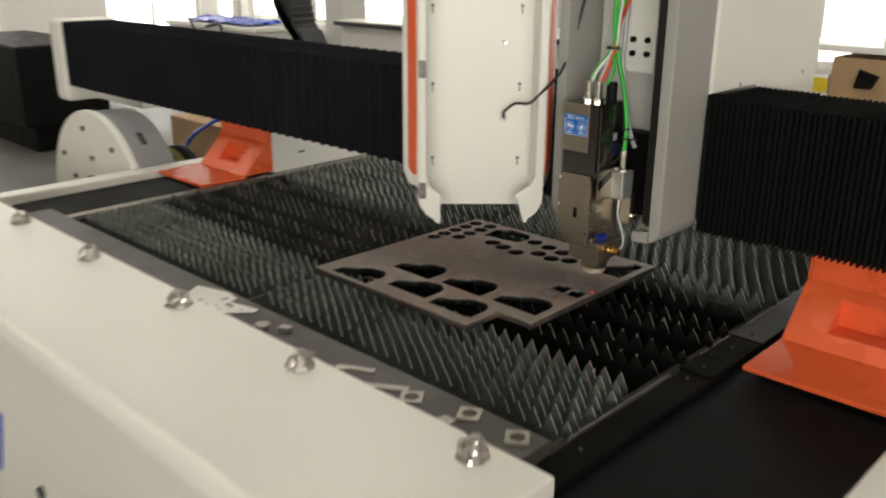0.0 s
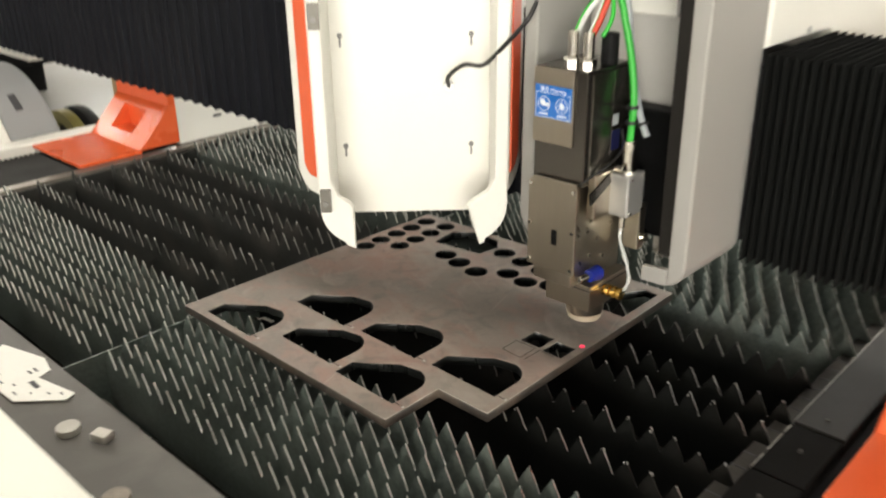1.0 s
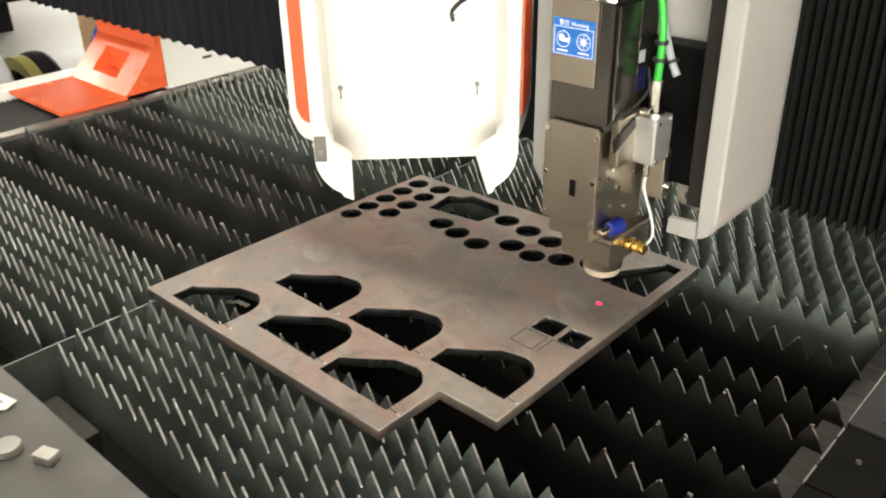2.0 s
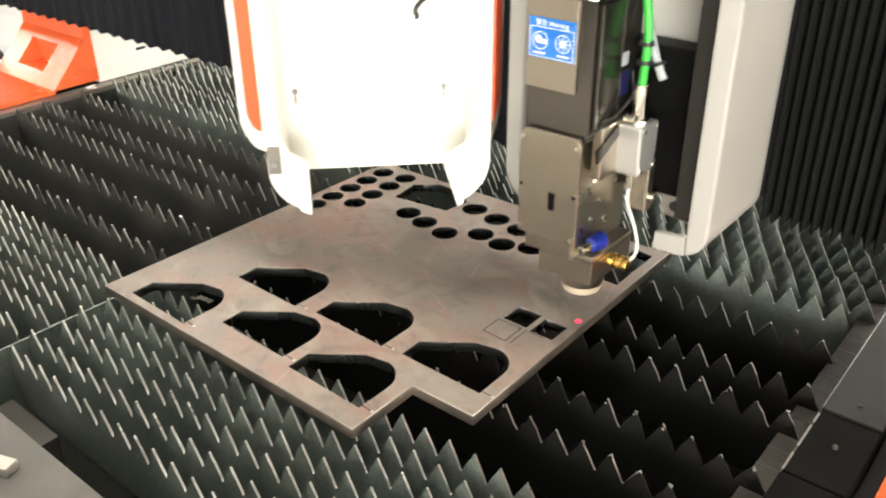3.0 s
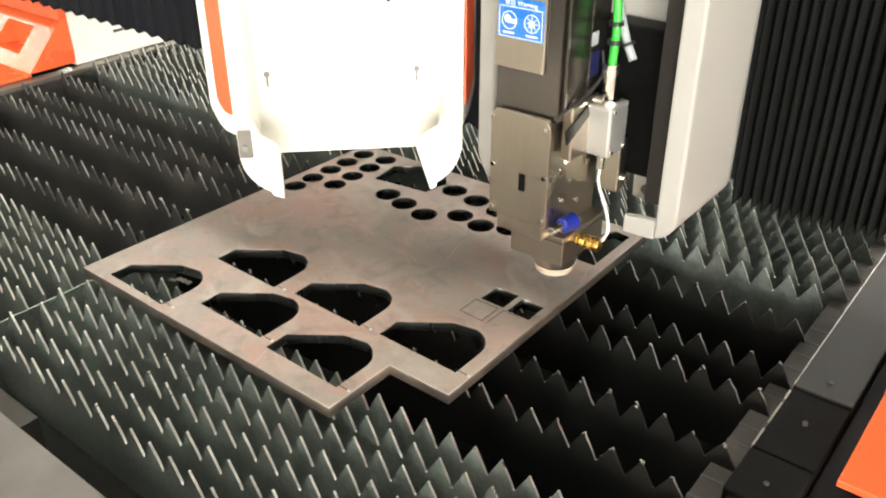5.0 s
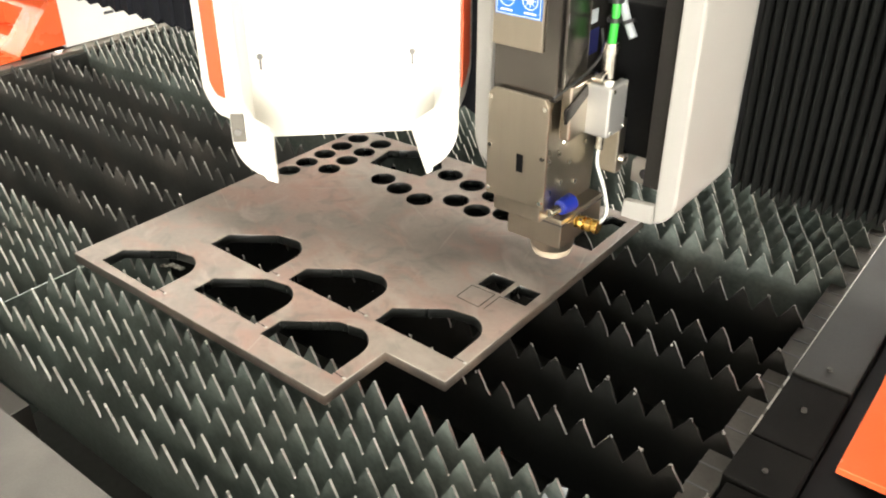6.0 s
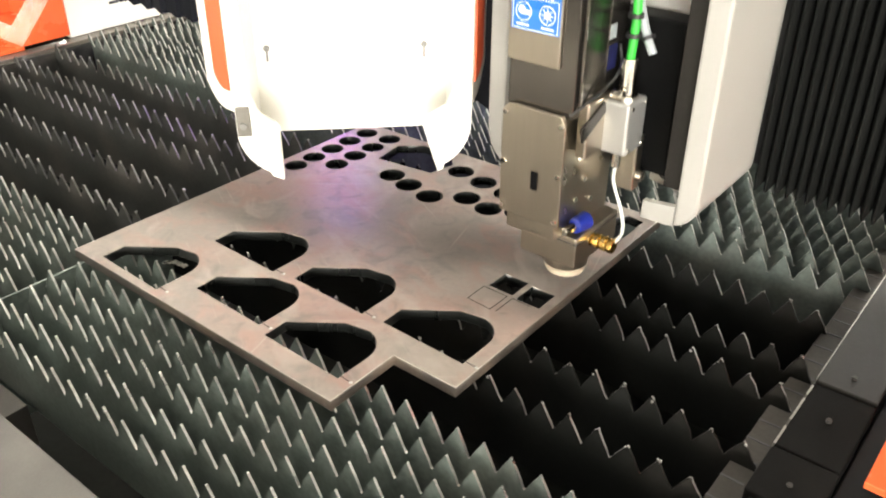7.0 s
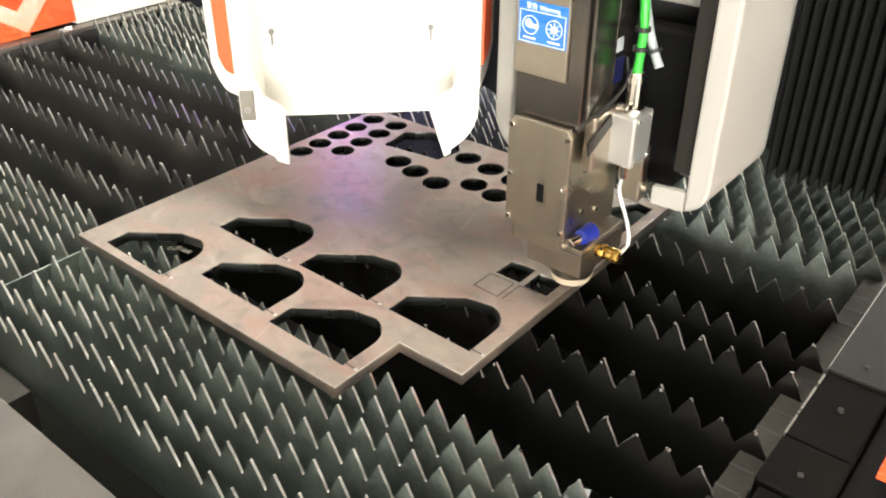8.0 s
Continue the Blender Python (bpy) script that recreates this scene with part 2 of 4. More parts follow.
def sweep(points, r, n=10, bm=None, steps=8):
    """A round cable through points, smoothed."""
    bm = bm or bmesh.new()
    P = [Vector(p) for p in points]
    path = []
    for i in range(len(P) - 1):
        a, b, c, d = P[max(i - 1, 0)], P[i], P[i + 1], P[min(i + 2, len(P) - 1)]
        for s in range(steps):
            t = s / steps
            path.append(0.5 * (2 * b + (c - a) * t + (2 * a - 5 * b + 4 * c - d) * t * t + (3 * b - a - 3 * c + d) * t ** 3))
    path.append(P[-1])
    up, rings = Vector((0.3, 0.2, 0.93)).normalized(), []
    for i, p in enumerate(path):
        d = (path[min(i + 1, len(path) - 1)] - path[max(i - 1, 0)]).normalized()
        x = d.cross(up)
        x = (x if x.length > 0.05 else d.cross(Vector((1, 0, 0)))).normalized()
        y = d.cross(x)
        rings.append([bm.verts.new(p + r * (math.cos(2 * math.pi * k / n) * x + math.sin(2 * math.pi * k / n) * y)) for k in range(n)])
    for a, b in zip(rings, rings[1:]):
        for k in range(n):
            bm.faces.new((a[k], a[(k + 1) % n], b[(k + 1) % n], b[k]))
    bm.faces.new(rings[0])
    bm.faces.new(rings[-1][::-1])
    bmesh.ops.recalc_face_normals(bm, faces=bm.faces)
    return bm


def prism(outline, m, depth, bevel=0.0, bm=None):
    """An outline (a, b) drawn out by depth along the third axis, set into place by m."""
    bm = bm or bmesh.new()
    lo = [bm.verts.new(m @ Vector((a, b, 0))) for a, b in outline]
    hi = [bm.verts.new(m @ Vector((a, b, depth))) for a, b in outline]
    faces = [bm.faces.new(lo[::-1]), bm.faces.new(hi)]
    k = len(lo)
    faces += [bm.faces.new((lo[i], lo[(i + 1) % k], hi[(i + 1) % k], hi[i])) for i in range(k)]
    bmesh.ops.recalc_face_normals(bm, faces=faces)
    if bevel:
        es = {e for f in faces[:2] for e in f.edges}
        bmesh.ops.bevel(bm, geom=list(es), offset=bevel, segments=2, affect="EDGES", profile=0.5)
    return bm


def arc(cx, cy, r, a0, a1, n=8):
    return [(cx + r * math.cos(radians(a0 + (a1 - a0) * k / n)), cy + r * math.sin(radians(a0 + (a1 - a0) * k / n))) for k in range(n + 1)]


def weather(m, tint, light):
    """Adds smudges of a tint and faint crossing scratches to a material's base colour."""
    n, l = m.node_tree.nodes, m.node_tree.links
    p = n["Principled BSDF"]
    base = p.inputs["Base Color"].links[0].from_socket
    co = n.new("ShaderNodeTexCoord")

    def layer(base, colour, stretch, turn, scale, lo, hi, amount, distort=0.0, detail=4):
        mp = n.new("ShaderNodeMapping")
        mp.inputs["Rotation"].default_value = (0, 0, radians(turn))
        l.new(co.outputs["Object"], mp.inputs[0])
        st = n.new("ShaderNodeVectorMath")
        st.operation = "MULTIPLY"
        st.inputs[1].default_value = stretch
        l.new(mp.outputs[0], st.inputs[0])
        t = n.new("ShaderNodeTexNoise")
        t.inputs["Scale"].default_value, t.inputs["Detail"].default_value, t.inputs["Distortion"].default_value = scale, detail, distort
        l.new(st.outputs[0], t.inputs["Vector"])
        r = n.new("ShaderNodeMapRange")
        r.inputs[1].default_value, r.inputs[2].default_value = lo, hi
        r.inputs[3].default_value, r.inputs[4].default_value = 0, amount
        l.new(t.outputs[0], r.inputs[0])
        x = n.new("ShaderNodeMix")
        x.data_type = "RGBA"
        l.new(r.outputs[0], x.inputs[0])
        l.new(base, x.inputs[6])
        x.inputs[7].default_value = (*colour, 1)
        return x.outputs[2]

    base = layer(base, tint, (1, 1.6, 1), 20, 16, 0.5, 0.66, 0.55, 0.8, 6)
    base = layer(base, (0.105, 0.094, 0.086), (1, 1, 1), 0, 30, 0.53, 0.72, 0.55, 1.2, 6)
    base = layer(base, light, (1, 1.8, 1), 35, 11, 0.54, 0.68, 0.55, 0.9, 8)
    for turn, scale in ((28, 7), (-38, 9), (75, 6)):
        base = layer(base, light, (1, 26, 1), turn, scale, 0.68, 0.74, 0.5, 0.3, 2)
    l.new(base, p.inputs["Base Color"])


weather(M["plate"], (0.245, 0.145, 0.118), (0.30, 0.258, 0.228))


def sheet(outlines, z0, z1, bevel=0.0006):
    """A bmesh of a flat sheet with openings: the first outline is its edge, the others are holes."""
    cu = bpy.data.curves.new("outline", "CURVE")
    cu.dimensions, cu.fill_mode = "2D", "BOTH"
    for pts in outlines:
        sp = cu.splines.new("POLY")
        sp.points.add(len(pts) - 1)
        for p, (x, y) in zip(sp.points, pts):
            p.co = (x, y, 0, 1)
        sp.use_cyclic_u = True
    cu.extrude, cu.bevel_depth, cu.bevel_resolution, cu.offset = (z1 - z0) / 2 - bevel, bevel, 1, -bevel
    ob = new("outline", cu)
    me = bpy.data.meshes.new_from_object(ob.evaluated_get(bpy.context.evaluated_depsgraph_get()))
    bm = bmesh.new()
    bm.from_mesh(me)
    bpy.data.objects.remove(ob)
    bpy.data.meshes.remove(me)
    bpy.data.curves.remove(cu)
    bmesh.ops.translate(bm, verts=bm.verts, vec=(0, 0, (z0 + z1) / 2))
    bmesh.ops.remove_doubles(bm, verts=bm.verts, dist=0.00002)
    return bm


YZ = Matrix(((0, 0, 1, 0), (1, 0, 0, 0), (0, 1, 0, 0), (0, 0, 0, 1)))  # outline in y, z; drawn along x
XZ = Matrix(((1, 0, 0, 0), (0, 0, 1, 0), (0, 1, 0, 0), (0, 0, 0, 1)))  # outline in x, z; drawn along y

# ---- the room ----
def setting(name, bm, material, label):
    return tagged(part(name, bm, material, None, label), kind="structure")


setting("floor", box(-12.2, -5.2, -0.1, 10.2, 8.1, 0), "floor", "grey sealed concrete workshop floor")
setting("ceiling", box(-12.2, -5.2, CEILING, 10.2, 8.1, CEILING + 0.1), "ceil", "plain white workshop ceiling")
setting("wall_east", box(10, -5, 0, 10.2, 7.9, CEILING), "wall", "plain white workshop wall")


def window_wall(name, m, length, thick, sill, openings):
    """A wall drawn along its own x from 0, its outer face at thick; openings from a to b."""
    bm, xs = bmesh.new(), 0
    for a, b in openings:
        box(xs, 0, 0, a, thick, CEILING, bm=bm)
        box(a, 0, 0, b, thick, sill, bm=bm)
        box(a, 0, 2.75, b, thick, CEILING, bm=bm)
        xs = b
    box(xs, 0, 0, length, thick, CEILING, bm=bm)
    bmesh.ops.transform(bm, matrix=m, verts=bm.verts)
    return setting(name, bm, "wall", "white workshop wall with wide bright windows")


def window(name, m, a, b, sill):
    w = thing(name, m @ Vector((a, 0.08, sill)), "wide white-framed window bright with daylight", "window", kind="structure")
    n = max(1, round((b - a) / 1.0))

    def piece(nm, x0, y0, z0, x1, y1, z1, material, label=""):
        bm = box(x0, y0, z0, x1, y1, z1)
        bmesh.ops.transform(bm, matrix=m, verts=bm.verts)
        part(nm, bm, material, w, label)

    for k in range(n + 1):
        x = min(max(a + (b - a) * k / n, a + 0.03), b - 0.03)
        piece("window_frame", x - 0.03, 0.05, sill + 0.06, x + 0.03, 0.11, 2.69, "shell")
    for z in (sill + 0.03, 2.72):
        piece("window_frame", a, 0.052, z - 0.03, b, 0.108, z + 0.03, "shell")
    piece("window_pane", a, 0.16, sill, b, 0.17, 2.75, "pane", "daylight glowing behind the glass")


for name, m, length, sill, spans in (("wall_north", pose(-12, 7.9, 0), 22, 0.62, [(0.25, 0.95), (1.8, 3.75), (8.7, 12.4)]), ("wall_west", pose(-12, -5, 0, 0, 0, 90), 12.9, 0.38, [(7.0, 9.3), (10.7, 12.2), (12.5, 12.85)]), ("wall_south", pose(10, -5, 0, 0, 0, 180), 22, 0.9, [(1.5, 8.1)])):
    window_wall(name, m, length, 0.2, sill, spans)
    for a, b in spans:
        window("window_%d" % (1 + sum(o.name.startswith("window_") and o.parent is None and o.type == "EMPTY" for o in scene.objects)), m, a, b, sill)


def ceiling_lamp(x, y):
    ob = thing("ceiling_lamp", (x, y, CEILING), "white fluorescent ceiling lamp, switched on", "ceiling lamp", "ceiling lamps")
    part("lamp_housing", box(x - 0.62, y - 0.15, CEILING - 0.07, x + 0.62, y + 0.15, CEILING, 0.008), "shell", ob)
    for dy in (-0.06, 0.06):
        part("tube", cyl((x - 0.58, y + dy, CEILING - 0.08), (x + 0.58, y + dy, CEILING - 0.08), 0.013, n=12), "tube", ob, "glowing white tube")


for x, y in LAMPS:
    ceiling_lamp(x, y)

# ---- the machine's bed ----
TIP, PITCH = 0.8965, 0.0308
BMID = -1.41
bed = thing("laser_cutting_bed", (-1.4, 1.8, 0), "laser cutting machine bed with rows of saw-toothed dark steel slats", "machine bed")

# white front housing with a rounded front edge and a closed right end
front = [(0.445, 0.05), (0.445, 0.90)] + arc(0.475, 0.91, 0.03, 180, 90, 5) + [(0.742, 0.94), (0.746, 0.936), (0.746, 0.05)]
part("front_cover", prism(front, Matrix.Translation((-3.3, 0, 0)) @ YZ, 2.78, 0.004), "white", bed, "cream-white painted steel front cover")
part("front_ledge", box(-2.24, 0.75, 0.875, -0.606, 0.854, 0.905, 0.002), "ledge", bed, "dark grey steel ledge scattered with offcuts")
part("logo_mark", prism([(-1.62, 0.60), (-1.585, 0.60), (-1.53, 0.74), (-1.565, 0.74)], Matrix.Translation((0, 0.4425, 0)) @ XZ, 0.002), "bluebag", bed, "blue logo stroke")
part("cover_bolt", cyl((-1.386, 0.4445, 0.647), (-1.386, 0.4385, 0.647), 0.012, n=14), "dark", bed)
part("pit_front_wall", box(-2.2, 0.840, 0.30, -0.6, 0.850, 0.874), "pit", bed)
part("pit_back_wall", box(-2.2, 3.46, 0.30, -0.6, 3.47, 0.86), "pit", bed)
part("pit_floor", box(-2.2, 0.87, 0.50, -0.6, 3.46, 0.51), "pit", bed, "sooty collecting tray under the slats")
part("pit_side_wall", box(-2.2, 0.87, 0.30, -2.19, 3.46, 0.86), "pit", bed)
part("pit_side_wall", box(-0.61, 0.87, 0.30, -0.60, 3.46, 0.86), "pit", bed)
part("slat_divider", box(BMID - 0.0015, 0.869, 0.70, BMID + 0.0015, 3.455, 0.871), "slat", bed, "thin steel divider between the slat rows")

part("cross_support", box(-1.452, 0.872, 0.74, -1.301, 0.921, 0.80, 0.001), "ledge", bed, "dull grey steel cross support below the slats")

# right side: slotted comb, rail strip in lengths, flat way cover, white side
part("slat_comb", box(-0.640, 0.87, 0.80, -0.613, 3.45, 0.866, 0.001), "comb", bed, "slotted steel comb that holds the slat ends")
for k in range(54):
    y = 0.93 + 0.0312 * k
    part("comb_slot", box(-0.6405, y - 0.0012, 0.864, -0.618, y + 0.0012, 0.8664), "ink", bed)
for y0, y1, dz in ((0.752, 1.215, 0), (1.219, 1.285, 0.0025), (1.289, 1.40, 0.001), (1.404, 2.2, 0.0022), (2.204, 3.46, 0.0)):
    part("rail_strip", box(-0.6055 if y0 < 0.8 else -0.612, y0, 0.855, -0.552, y1, 0.884 + dz, 0.0015), "rail" if y0 < 1.3 else "rail_grey", bed, "blackened steel rail strip")
for y in (0.89, 1.19, 1.245, 1.35, 1.43, 1.75, 2.1):
    part("screw", cyl((-0.582, y, 0.884), (-0.582, y, 0.8885), 0.003, 0.0025, n=12), "comb", bed)
for y0, y1 in ((0.9, 1.19), (1.29, 1.395), (1.41, 2.19)):
    part("worn_edge", box(-0.6128, y0, 0.8795, -0.6108, y1, 0.8852), "scrap", bed, "bright worn edge of the rail")
part("way_cover", box(-0.551, 0.60, 0.80, -0.272, 3.46, 0.872, 0.002), "black", bed, "flat black way cover")
part("side_cover", box(-0.27, 0.30, 0.05, -0.06, 3.6, 0.90, 0.006), "white", bed, "cream-white side cover")
# left side: edge strip, ribbed way cover, white rail
part("edge_strip", box(-2.222, 0.856, 0.84, -2.19, 3.46, 0.884, 0.0015), "strip", bed, "grey steel edge strip")
part("edge_fascia", box(-2.1895, 0.872, 0.78, -2.182, 3.455, 0.877, 0.0008), "old_slat", bed, "dark steel strip under the edge")
def ribbed(x0, x1, top):
    """A folded cover along y, its ribs across the travel."""
    ridge = [(0.20 + 0.006 * k, top + (0.0055 if k % 2 else 0)) for k in range(544)]
    return prism([(0.20, 0.82)] + ridge + [(ridge[-1][0], 0.82)], Matrix.Translation((x0, 0, 0)) @ YZ, x1 - x0)


part("way_cover", ribbed(-2.47, -2.23, 0.868), "way", bed, "ribbed black way cover")
part("side_rail", box(-2.53, 0.1, 0.05, -2.472, 3.6, 0.897, 0.006), "white", bed, "cream-white side rail")


def slat_mesh(count, seed, faces, edges, worn=False):
    """One saw-toothed blade along x from 0: rounded tips, slightly bellied flanks; a worn one is chipped and beaded with slag."""
    rnd = random.Random(seed)
    top, shine, beads = [], [], []
    for k in range(count):
        h = TIP - (rnd.choice((0, 0.0006, 0.0015, 0.003, 0.0055)) if worn else rnd.choice((0, 0, 0.0003, 0.0008, 0.0015)))
        x = k * PITCH
        tip = x + PITCH / 2 + rnd.uniform(-0.0006, 0.0006)
        v = 0.8685 + rnd.uniform(-0.0012, 0.0008)
        chip = 0.0007 if worn else 0.0001
        left = [(x - 0.0009, v), (x + 0.0009, v)]
        for s in (0.3, 0.62):
            left.append((x + 0.0009 + (tip - x - 0.0030) * s - 0.0005, v + (h - 0.0034 - v) * s))
        crown = [(tip - 0.0020, h - 0.0034), (tip - 0.0012, h - 0.0010), (tip, h), (tip + 0.0012, h - 0.0010), (tip + 0.0020, h - 0.0034)]
        right = []
        for s in (0.62, 0.3):
            right.append((x + PITCH - 0.0009 - (x + PITCH - tip - 0.0030) * s + 0.0005, v + (h - 0.0034 - v) * s))
        pts = left + crown + right
        top += [(a + rnd.uniform(-chip, chip), b + rnd.uniform(-chip, chip)) for a, b in pts]
        bright = (not worn or rnd.random() < 0.45, not worn or rnd.random() < 0.55)
        shine += [bright[0]] * 4 + [True] * 4 + [bright[1]] * 3
        if worn:
            beads += [(tip + rnd.uniform(-0.002, 0.002), h - rnd.uniform(0.0, 0.006), rnd.uniform(0.0009, 0.0021)) for _ in range(rnd.choice((0, 1, 1, 2)))]
    top.append((count * PITCH, 0.8685))
    low = 0.798
    bm = bmesh.new()
    half = 0.0013
    f = [bm.verts.new((x, -half, z)) for x, z in top]
    b = [bm.verts.new((x, half, z)) for x, z in top]
    fl = [bm.verts.new((x, -half, low)) for x, _ in top]
    bl = [bm.verts.new((x, half, low)) for x, _ in top]
    for i in range(len(top) - 1):
        bm.faces.new((f[i], fl[i], fl[i + 1], f[i + 1]))
        bm.faces.new((b[i], b[i + 1], bl[i + 1], bl[i]))
        bm.faces.new((f[i], f[i + 1], b[i + 1], b[i])).material_index = 1 if shine[i] else 0
    bm.faces.new((f[0], b[0], bl[0], fl[0]))
    bm.faces.new((f[-1], fl[-1], bl[-1], b[-1]))
    for x, z, r in beads:
        out = bmesh.ops.create_icosphere(bm, subdivisions=1, radius=r, matrix=Matrix.Translation((x, rnd.choice((-0.001, 0.001)), z)))
        for face in {q for w in out["verts"] for q in w.link_faces}:
            face.material_index = 1
    me = bpy.data.meshes.new("slat")
    bm.to_mesh(me)
    bm.free()
    me.materials.append(M[faces])
    me.materials.append(M[edges])
    return me


fresh = [slat_mesh(25, 10 + k, "slat", "slat_edge") for k in range(6)]
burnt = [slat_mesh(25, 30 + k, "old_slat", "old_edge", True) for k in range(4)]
# right-hand old rows: sooty, and coloured darker to stand for shade
sooty = [slat_mesh(25, 50 + k, "soot_shade_slat", "old_edge", True) for k in range(4)]
# each row: its y and the x of one tooth's tip
near_left = [(0.924, -1.418), (0.955, -1.4455), (0.988, -1.430), (1.018, -1.416), (1.049, -1.430), (1.080, -1.438), (1.108, -1.424)]
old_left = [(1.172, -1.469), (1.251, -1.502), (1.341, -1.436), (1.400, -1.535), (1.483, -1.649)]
near_right = [(0.924, -0.938), (0.955, -0.921), (0.988, -0.878), (1.018, -0.83), (1.050, -0.789), (1.080, -0.770), (1.112, -0.752)]
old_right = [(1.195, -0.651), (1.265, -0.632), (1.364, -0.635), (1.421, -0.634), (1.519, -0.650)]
rnd = random.Random(4)
far_left = [(1.566 + 0.0312 * k, -1.44 + rnd.uniform(-0.015, 0.015)) for k in range(60)]
far_right = [(1.604, -0.688), (1.640, -0.637), (1.669, -0.652), (1.697, -0.637), (1.727, -0.654), (1.758, -0.639)]
far_right += [(1.789 + 0.0312 * k, (-0.654, -0.640)[k % 2] + rnd.uniform(-0.004, 0.004)) for k in range(53)]
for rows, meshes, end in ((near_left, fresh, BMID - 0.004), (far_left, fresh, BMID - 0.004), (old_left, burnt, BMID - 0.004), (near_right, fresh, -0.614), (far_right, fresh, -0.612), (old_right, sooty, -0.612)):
    for k, (y, tip) in enumerate(rows):
        last = tip + PITCH / 2
        last += PITCH * math.floor((end - last) / PITCH)
        lean = radians(rnd.uniform(-1.3, 1.3))
        ob = share("slat", meshes[(k * 5 + 1) % len(meshes)], (last - 25 * PITCH + 1.4, y - 1.8 + 0.88 * math.sin(lean), rnd.uniform(-0.001, 0.0003)), bed)
        ob.rotation_euler = (lean, 0, 0)

# ---- the sheet being cut ----
TOP = 0.9095


def dee(x, y, w=0.108, h=0.074):
    """The outline of a cut-out: straight low edge, clipped upper left corner, rounded upper right."""
    pts = [(x, y), (x + w, y - 0.002), (x + w, y + h - 0.034)]
    pts += arc(x + w - 0.034, y + h - 0.034, 0.034, 0, 80, 6)
    pts += [(x + 0.05, y + h - 0.006), (x - 0.001, y + 0.030)]
    return pts


def disc(x, y, r, n=28):
    return [(x + r * math.cos(2 * math.pi * k / n), y + r * math.sin(2 * math.pi * k / n)) for k in range(n)]


outline = [(-1.387, 1.057), (-0.952, 1.057), (-0.952, 1.146), (-0.873, 1.146), (-0.873, 1.573), (-1.379, 1.566)]
holes = [dee(-1.345, 1.069), dee(-1.272, 1.176), dee(-1.204, 1.097), dee(-1.134, 1.180), dee(-1.078, 1.087), dee(-0.998, 1.181)]
holes += [[(-1.278, 1.478), (-1.187, 1.490), (-1.180, 1.53), (-1.2, 1.553), (-1.254, 1.556), (-1.285, 1.531)]]
holes += [[(-0.953, 1.458), (-0.887, 1.458), (-0.887, 1.552), (-0.91, 1.556), (-0.955, 1.482)]]
holes += [[(-0.953, 1.309), (-0.921, 1.309), (-0.921, 1.341), (-0.953, 1.341)], [(-0.914, 1.306), (-0.884, 1.306), (-0.884, 1.338), (-0.914, 1.338)]]
holes += [disc(x, y, 0.0165) for x, y in ((-1.354, 1.535), (-1.311, 1.540), (-1.354, 1.497), (-1.311, 1.502), (-1.354, 1.460), (-1.311, 1.464), (-1.354, 1.422), (-1.311, 1.426), (-1.354, 1.386))]
holes += [disc(x, y, 0.0185) for x, y in ((-1.226, 1.450), (-1.188, 1.442), (-1.144, 1.434), (-1.157, 1.520), (-1.112, 1.513), (-1.102, 1.462), (-1.062, 1.456), (-1.067, 1.506), (-1.025, 1.472), (-1.022, 1.515), (-0.985, 1.535), (-0.985, 1.49))]
bm = sheet([[(x + 0.003, y - 0.003) for x, y in o] for o in [outline] + holes], TIP, TOP, 0.0008)
for f in bm.faces:
    p = f.calc_center_median()
    rim = min(p.x + 1.384, -0.870 - p.x, p.y - 1.054, 1.57 - p.y) < 0.012 or (p.x > -0.955 and p.y < 1.149)
    f.material_index = 0 if f.normal.z > 0.97 else (3 if rim else 0) if f.normal.z > 0.15 else 1 if rim else 2
workpiece = thing("steel_sheet", (-1.13, 1.31, TIP), "brown-grey mill-scaled steel sheet with cut-out openings lying on slats", "steel sheet")
part("sheet_plate", bm, ("plate", "cut", "kerf", "worn_rim"), workpiece)


def cut_line(x0, y0, x1, y1, w=0.0011):
    d = Vector((x1 - x0, y1 - y0, 0)).normalized()
    n = Vector((-d.y, d.x, 0)) * w / 2
    bm = bmesh.new()
    z = TOP + 0.0004
    bm.faces.new([bm.verts.new(v) for v in (Vector((x0, y0, z)) - n, Vector((x1, y1, z)) - n, Vector((x1, y1, z)) + n, Vector((x0, y0, z)) + n)])
    part("cut_line", bm, "black", workpiece, "narrow dark laser kerf")


for x, y in ((-1.231, 1.069), (-1.158, 1.176), (-1.09, 1.096), (-1.02, 1.179), (-0.964, 1.086), (-0.884, 1.180)):
    cut_line(x - 0.006, y, x + 0.010, y - 0.001)
    part("pierce_spot", cyl((x + 0.0115, y - 0.001, TOP), (x + 0.0115, y - 0.001, TOP + 0.0005), 0.0020, 0.0014, n=10), "scrap", workpiece, "small burnt pierce spot")
for a in ((-0.953, 1.27, -0.953, 1.30), (-0.953, 1.30, -0.921, 1.30), (-0.921, 1.30, -0.921, 1.268), (-0.921, 1.268, -0.953, 1.27), (-0.914, 1.268, -0.914, 1.30), (-0.914, 1.30, -0.89, 1.30)):
    cut_line(*a)

# ---- gantry: moves along y ----
gantry = thing("gantry", (-1.4, 1.56, 1.05), "laser machine gantry beam under black pleated bellows", "gantry")


